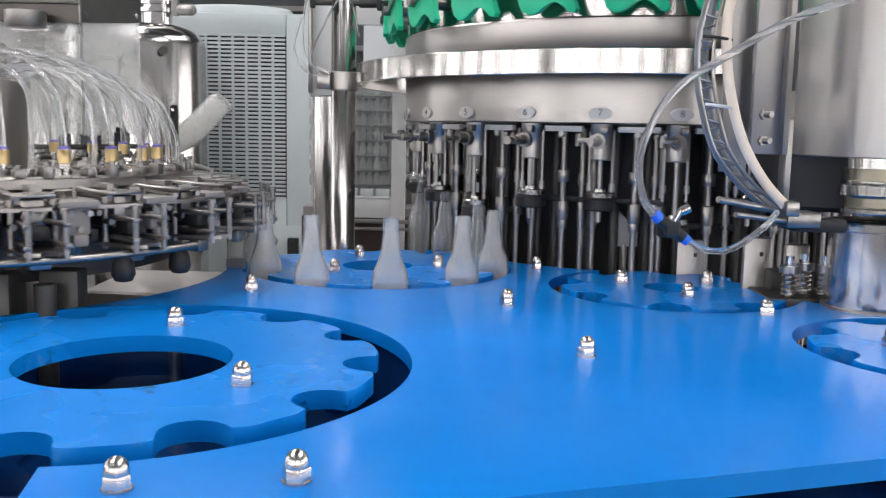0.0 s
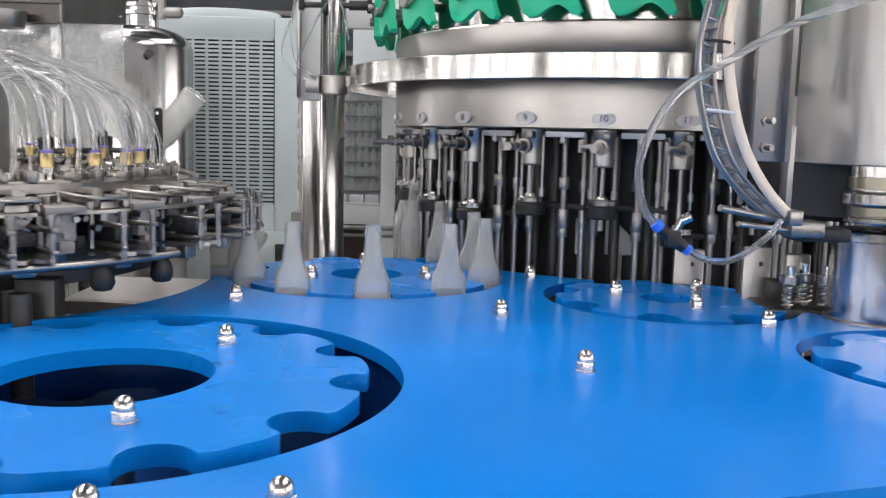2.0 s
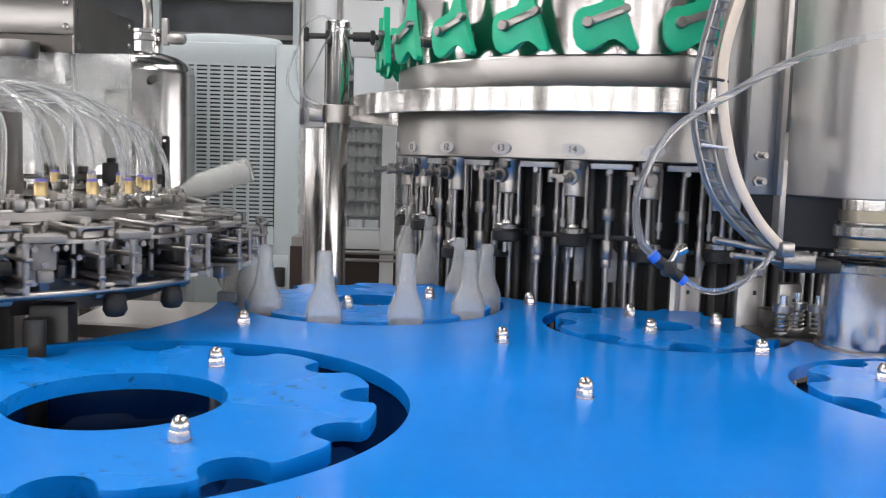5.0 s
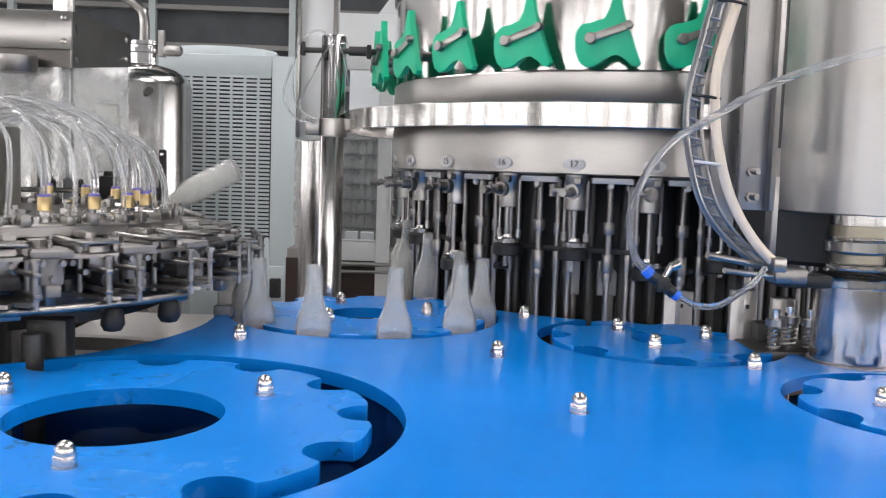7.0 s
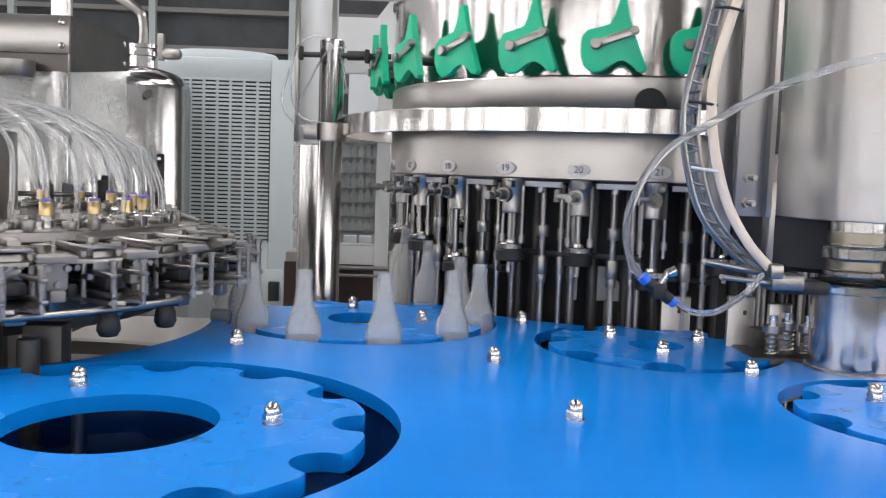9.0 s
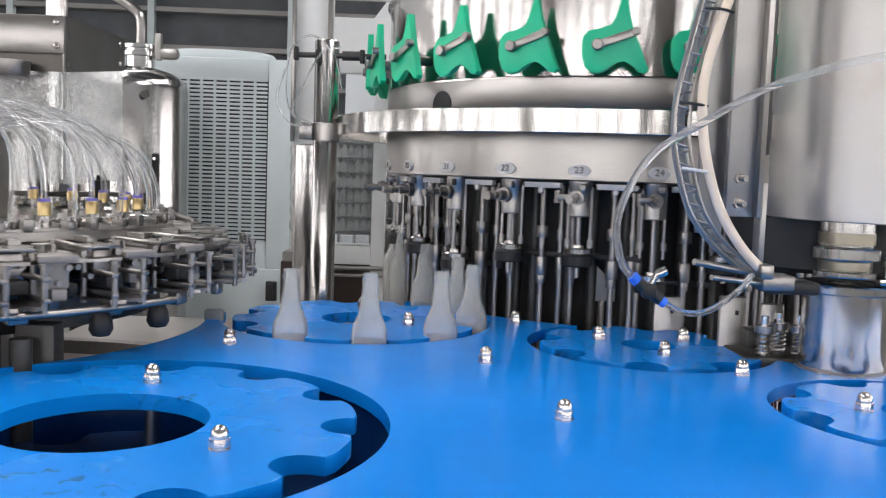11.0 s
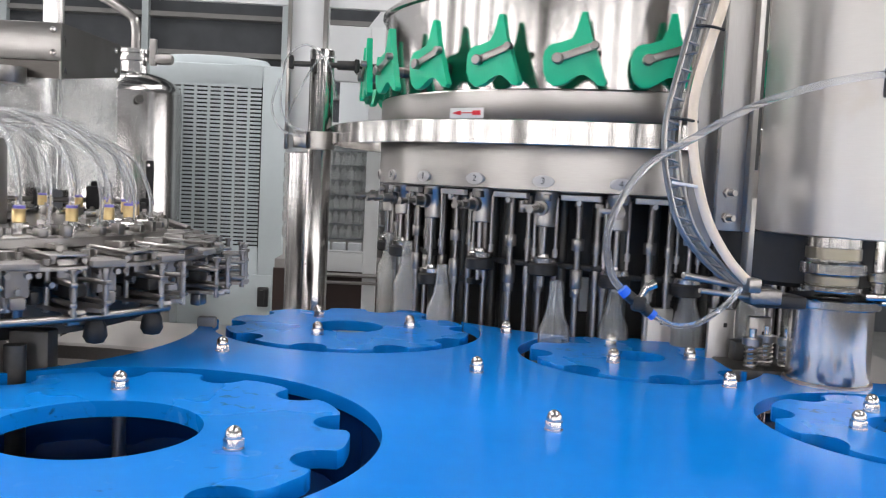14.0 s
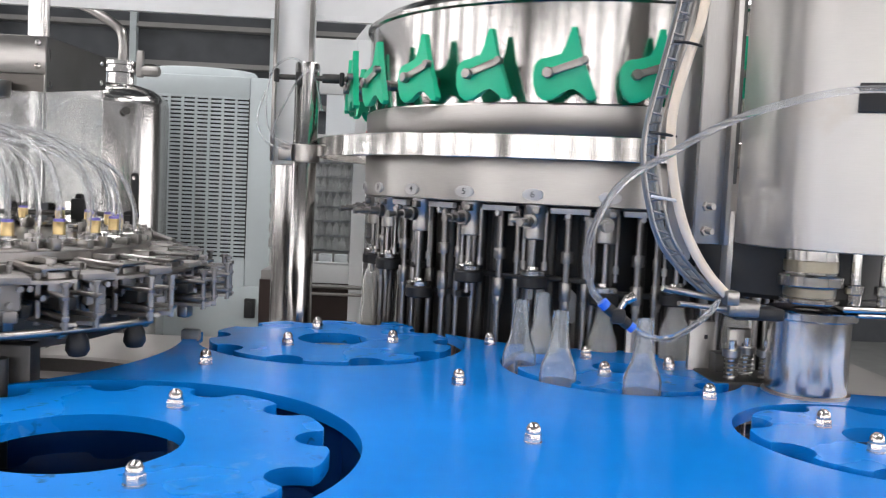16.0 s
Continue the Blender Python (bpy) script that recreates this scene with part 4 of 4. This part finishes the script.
for z in (1.471, 1.511):
    part("bolt", rod(rod(B(), (0.495, 1.404, z), (0.495, 1.394, z), 0.0085, 6), (0.495, 1.396, z), (0.5, 1.384, z), 0.005), CAST, bracket)

# cable chain, cream hose and ties
loom = group_thing("hose_loom", "curved loom of grey cables and a cream hose, tied", "cable loom")
cream = [(0.47, 1.34, 1.95), (0.452, 1.335, 1.85), (0.442, 1.33, 1.791), (0.428, 1.33, 1.741), (0.411, 1.33, 1.674), (0.407, 1.33, 1.62), (0.416, 1.33, 1.549), (0.439, 1.33, 1.473), (0.477, 1.33, 1.41), (0.527, 1.33, 1.36)]
part("cream_hose", tube(B(), cream, 0.0075, 12), CREAM, loom, "cream plastic hose")
grey = [(0.44, 1.345, 1.95), (0.425, 1.34, 1.85), (0.414, 1.34, 1.79), (0.398, 1.34, 1.715), (0.381, 1.34, 1.631), (0.380, 1.34, 1.572), (0.391, 1.34, 1.514), (0.412, 1.34, 1.455), (0.449, 1.34, 1.409), (0.499, 1.34, 1.368)]
for dx, dy, r, mt, nm in ((-0.008, 0, 0.0025, STEEL, "wire"), (0.012, -0.004, 0.0028, STEEL, "wire"), (0.002, 0.012, 0.006, CABLE, "cable"), (0.006, 0.02, 0.006, CABLE, "cable"), (-0.004, 0.022, 0.005, CABLE, "cable")):
    part(nm, tube(B(), [(x + dx, y + dy, z) for x, y, z in grey], r, 8), mt, loom)
line = curve_points(grey, 4)
for i in range(3, len(line) - 2):
    p = line[i]
    part("rung", rod(B(), p + Vector((-0.008, 0, 0.002)), p + Vector((0.012, -0.004, -0.004 if i % 2 else 0.006)), 0.0022, 6), CAST, loom)
for p, w in (((0.424, 1.335, 1.757), 0.021), ((0.394, 1.335, 1.618), 0.021), ((0.404, 1.335, 1.52), 0.022)):
    part("cable_tie", tube(B(), [(p[0] - w, p[1] - 0.005, p[2] + 0.003), (p[0], p[1] - 0.016, p[2]), (p[0] + w, p[1] - 0.006, p[2] - 0.002)], 0.0024, 6), RUBBER if w < 0.0215 else WHITE, loom)
hose = group_thing("air_hose", "clear air hose with blue fittings and a small black valve", "hose")
hp1 = [(0.75, 1.285, 1.70), (0.65, 1.25, 1.69), (0.562, 1.25, 1.67), (0.468, 1.25, 1.635), (0.39, 1.25, 1.589), (0.313, 1.25, 1.535), (0.273, 1.25, 1.454), (0.279, 1.25, 1.39), (0.3, 1.25, 1.361)]
part("long_hose", tube(B(), hp1, 0.0055, 10), CLEAR, hose)
part("short_hose", tube(B(), [(0.345, 1.25, 1.329), (0.375, 1.25, 1.316), (0.41, 1.25, 1.32), (0.452, 1.25, 1.351), (0.48, 1.28, 1.37)], 0.0045, 8), CLEAR, hose)
part("blue_ring", rod(B(), (0.297, 1.25, 1.366), (0.305, 1.25, 1.358), 0.0085, 14), FITBLUE, hose)
part("blue_ring", rod(B(), (0.338, 1.25, 1.334), (0.346, 1.25, 1.328), 0.0075, 14), FITBLUE, hose)
vb2 = rod(B(), (0.304, 1.25, 1.359), (0.339, 1.25, 1.333), 0.0085)
box(vb2, (0.322, 1.25, 1.346), (0.02, 0.02, 0.022), bevel=0.004)
part("valve_body", vb2, RUBBER, hose)
part("tee", rod(rod(B(), (0.322, 1.25, 1.35), (0.335, 1.25, 1.375), 0.005), (0.333, 1.25, 1.37), (0.345, 1.25, 1.376), 0.007), NUT, hose)
sensor = group_thing("sensor_block", "small steel arm with clamps holding hose ends", "sensor arm")
part("arm", rod(rod(B(), (0.40, 1.3, 1.385), (0.6, 1.38, 1.35), 0.005), (0.42, 1.28, 1.365), (0.52, 1.33, 1.352), 0.004), STEEL, sensor)
part("block", box(B(), (0.535, 1.34, 1.355), (0.05, 0.05, 0.024), bevel=0.004), CAST, sensor)
part("black_block", box(B(), (0.57, 1.37, 1.345), (0.08, 0.06, 0.02), bevel=0.004), RUBBER, sensor)
part("clamp", box(B(), (0.515, 1.325, 1.372), (0.02, 0.03, 0.022), bevel=0.003), STEEL, sensor)

# lifting gear between filler and capper
for x, y, w, z0, z1 in ((0.575, 1.62, 0.05, 1.06, 1.295), (0.628, 1.57, 0.042, 1.06, 1.29), (0.50, 1.78, 0.06, 1.06, 1.27)):
    b_ = group_thing("guide_plate", "flat stainless guide plate standing by the filler", "guide plate")
    part("plate", box(B(), (x, y, (z0 + z1) / 2), (w, 0.014, z1 - z0), bevel=0.003), SATIN, b_)
    part("slot", box(B(), (x + 0.006, y - 0.007, z1 - 0.03), (0.006, 0.004, 0.008)), SHADOW, b_)
for x, y in ((0.598, 1.52), (0.640, 1.56), (0.665, 1.53)):
    s_ = group_thing("spring_pin", "steel pin with a coil spring", "spring", group="spring pins")
    part("pin", rod(B(), (x, y, 1.06), (x, y, 1.275), 0.007), CHROME, s_)
    co = [(x + 0.0115 * math.cos(i * 0.7), y + 0.0115 * math.sin(i * 0.7), 1.205 + 0.0009 * i) for i in range(46)]
    part("coil", tube(B(), co, 0.0018, 6, 1, False), STEEL, s_)
    part("collar", rod(B(), (x, y, 1.246), (x, y, 1.258), 0.017, 16), STEEL, s_)
tagged(part("bearing_block", box(box(B(), (0.64, 1.56, 1.18), (0.16, 0.12, 0.05), bevel=0.004), (0.62, 1.6, 1.22), (0.06, 0.04, 0.04), bevel=0.004), DARKSTEEL), "dark steel bearing block behind the table", "bearing block")


for x, w, cut_off in ((0.311, 0.024, 0.0), (0.392, 0.058, 0.04)):
    gbk = group_thing("guide_block", "white plastic guide block standing inside the filler", "guide block", group="guide blocks")
    shape = [(-w / 2, 1.236), (w / 2, 1.236), (w / 2, 1.31 - cut_off), (-w / 2 + w * 0.3, 1.311), (-w / 2, 1.311)]
    part("block", prism(B(), shape, -0.007, 0.007, Matrix.Translation((x, 1.925, 0)) @ Matrix.Rotation(radians(90), 4, "X"), bevel=0.002), WHITE, gbk)
    part("stem", rod(B(), (x, 1.925, 1.04), (x, 1.925, 1.24), 0.008), SATIN, gbk)


# ---- bottles ----
def bottle_profile():
    out = [(1e-4, 0.002), (0.024, 0.0), (0.029, 0.003), (0.0305, 0.01), (0.0315, 0.104), (0.032, 0.12), (0.0312, 0.13), (0.0288, 0.139), (0.025, 0.148), (0.0212, 0.157), (0.0184, 0.168), (0.0165, 0.182), (0.0148, 0.198), (0.0136, 0.212), (0.0152, 0.214), (0.0152, 0.22), (0.0138, 0.222), (0.0138, 0.229), (0.0132, 0.231)]
    inn = [(0.0088, 0.231), (0.01, 0.212), (0.0126, 0.19), (0.0152, 0.17), (0.0182, 0.157), (0.022, 0.148), (0.0256, 0.139), (0.0282, 0.128), (0.0285, 0.105), (0.0275, 0.012), (0.022, 0.008), (1e-4, 0.009)]
    return out + inn


BOTTLE = mesh_of("glass_bottle", lathe(B(), bottle_profile(), 32), GLASS)
FILLED = mesh_of("glass_bottle", lathe(B(), bottle_profile(), 32), WETGLASS)
BASE = 1.09
W2, W3 = 36 * RATE, 45 * RATE


def bottle_pose(k, t):
    """Where the k-th bottle is: rinser, middle star, filler, discharge star, then onward to the capper."""
    enter = -1.134 + k / RATE
    d = t - enter
    if d < -3.95:
        a = 9.8 + TURN * (-3.95 - d)
        gone = a - 9.8
        f = min(1.0, max(0.0, (gone - 26) / 42))
        flip = 180 * f * f * (3 - 2 * f)
        if a > 310.7:
            flip = 0
        r = RR - 0.04 * f
        m = Matrix.Translation((*RINSER, 0)) @ Matrix.Rotation(radians(a), 4, "Z") @ Matrix.Translation((r, 0, 1.325 + 0.09 * f))
        return m @ Matrix.Rotation(radians(-28), 4, "Z") @ Matrix.Rotation(radians(-flip), 4, "Y") @ Matrix.Translation((0, 0, -0.225))
    if d < 0:
        a, c, r, z = 40.4 + W2 * d, C2, R2, 0.0
    elif d < 14.33:
        a, c, r = 220.4 - 22.07 * d, FILLER, RF
        z = 0.05 * eased((d - 0.15) / 0.75) * eased((14.1 - d) / 0.75)
    else:
        e = min(d - 14.33, 4.0)
        a, c, r, z = 84.2 + W3 * e, C3, R3, 0.0
    return pose(c[0] + r * math.cos(radians(a)), c[1] + r * math.sin(radians(a)), BASE + z, rz=a)


BOTTLES = []
for k in range(23):
    wet = k < 3
    b_ = tagged(part("glass_bottle", FILLED if wet else BOTTLE, GLASS), "filled clear wet glass bottle with a long neck" if wet else "empty frosted clear glass bottle with a long neck", "bottle", "bottles on the line")
    BOTTLES.append(b_)


def eased(x):
    x = min(1.0, max(0.0, x))
    return x * x * (3 - 2 * x)


def cup_drop(a):
    """How far a cup hangs below its usual height where bottles come and go, by its bearing on the turret's round."""
    a %= 360
    if 203 < a < 228:
        return -0.05 * eased((228 - a) / 11 if a > 217 else (a - 203) / 14)
    if 257 < a < 285:
        return -0.05 * eased((285 - a) / 17 if a > 268 else (a - 257) / 11)
    return 0.0


def motions():
    times = [0.25 * i for i in range(65)]
    for ob, c, phase, n in STARS:
        walk(ob, [(t, pose(*c, TOP, rz=phase + 360 / n * RATE * t)) for t in times[::2]])
    walk(filler, [(t, pose(*FILLER, 0, rz=-TURN * t)) for t in times[::2]])
    walk(rinser, [(t, pose(*RINSER, 0, rz=-TURN * t)) for t in times[::2]])
    for ob, a in CUPS:
        walk(ob, [(t, pose(0, 0, cup_drop(a - TURN * t))) for t in times])
    for k, b in enumerate(BOTTLES):
        walk(b, [(t, bottle_pose(k, t)) for t in times])


motions()
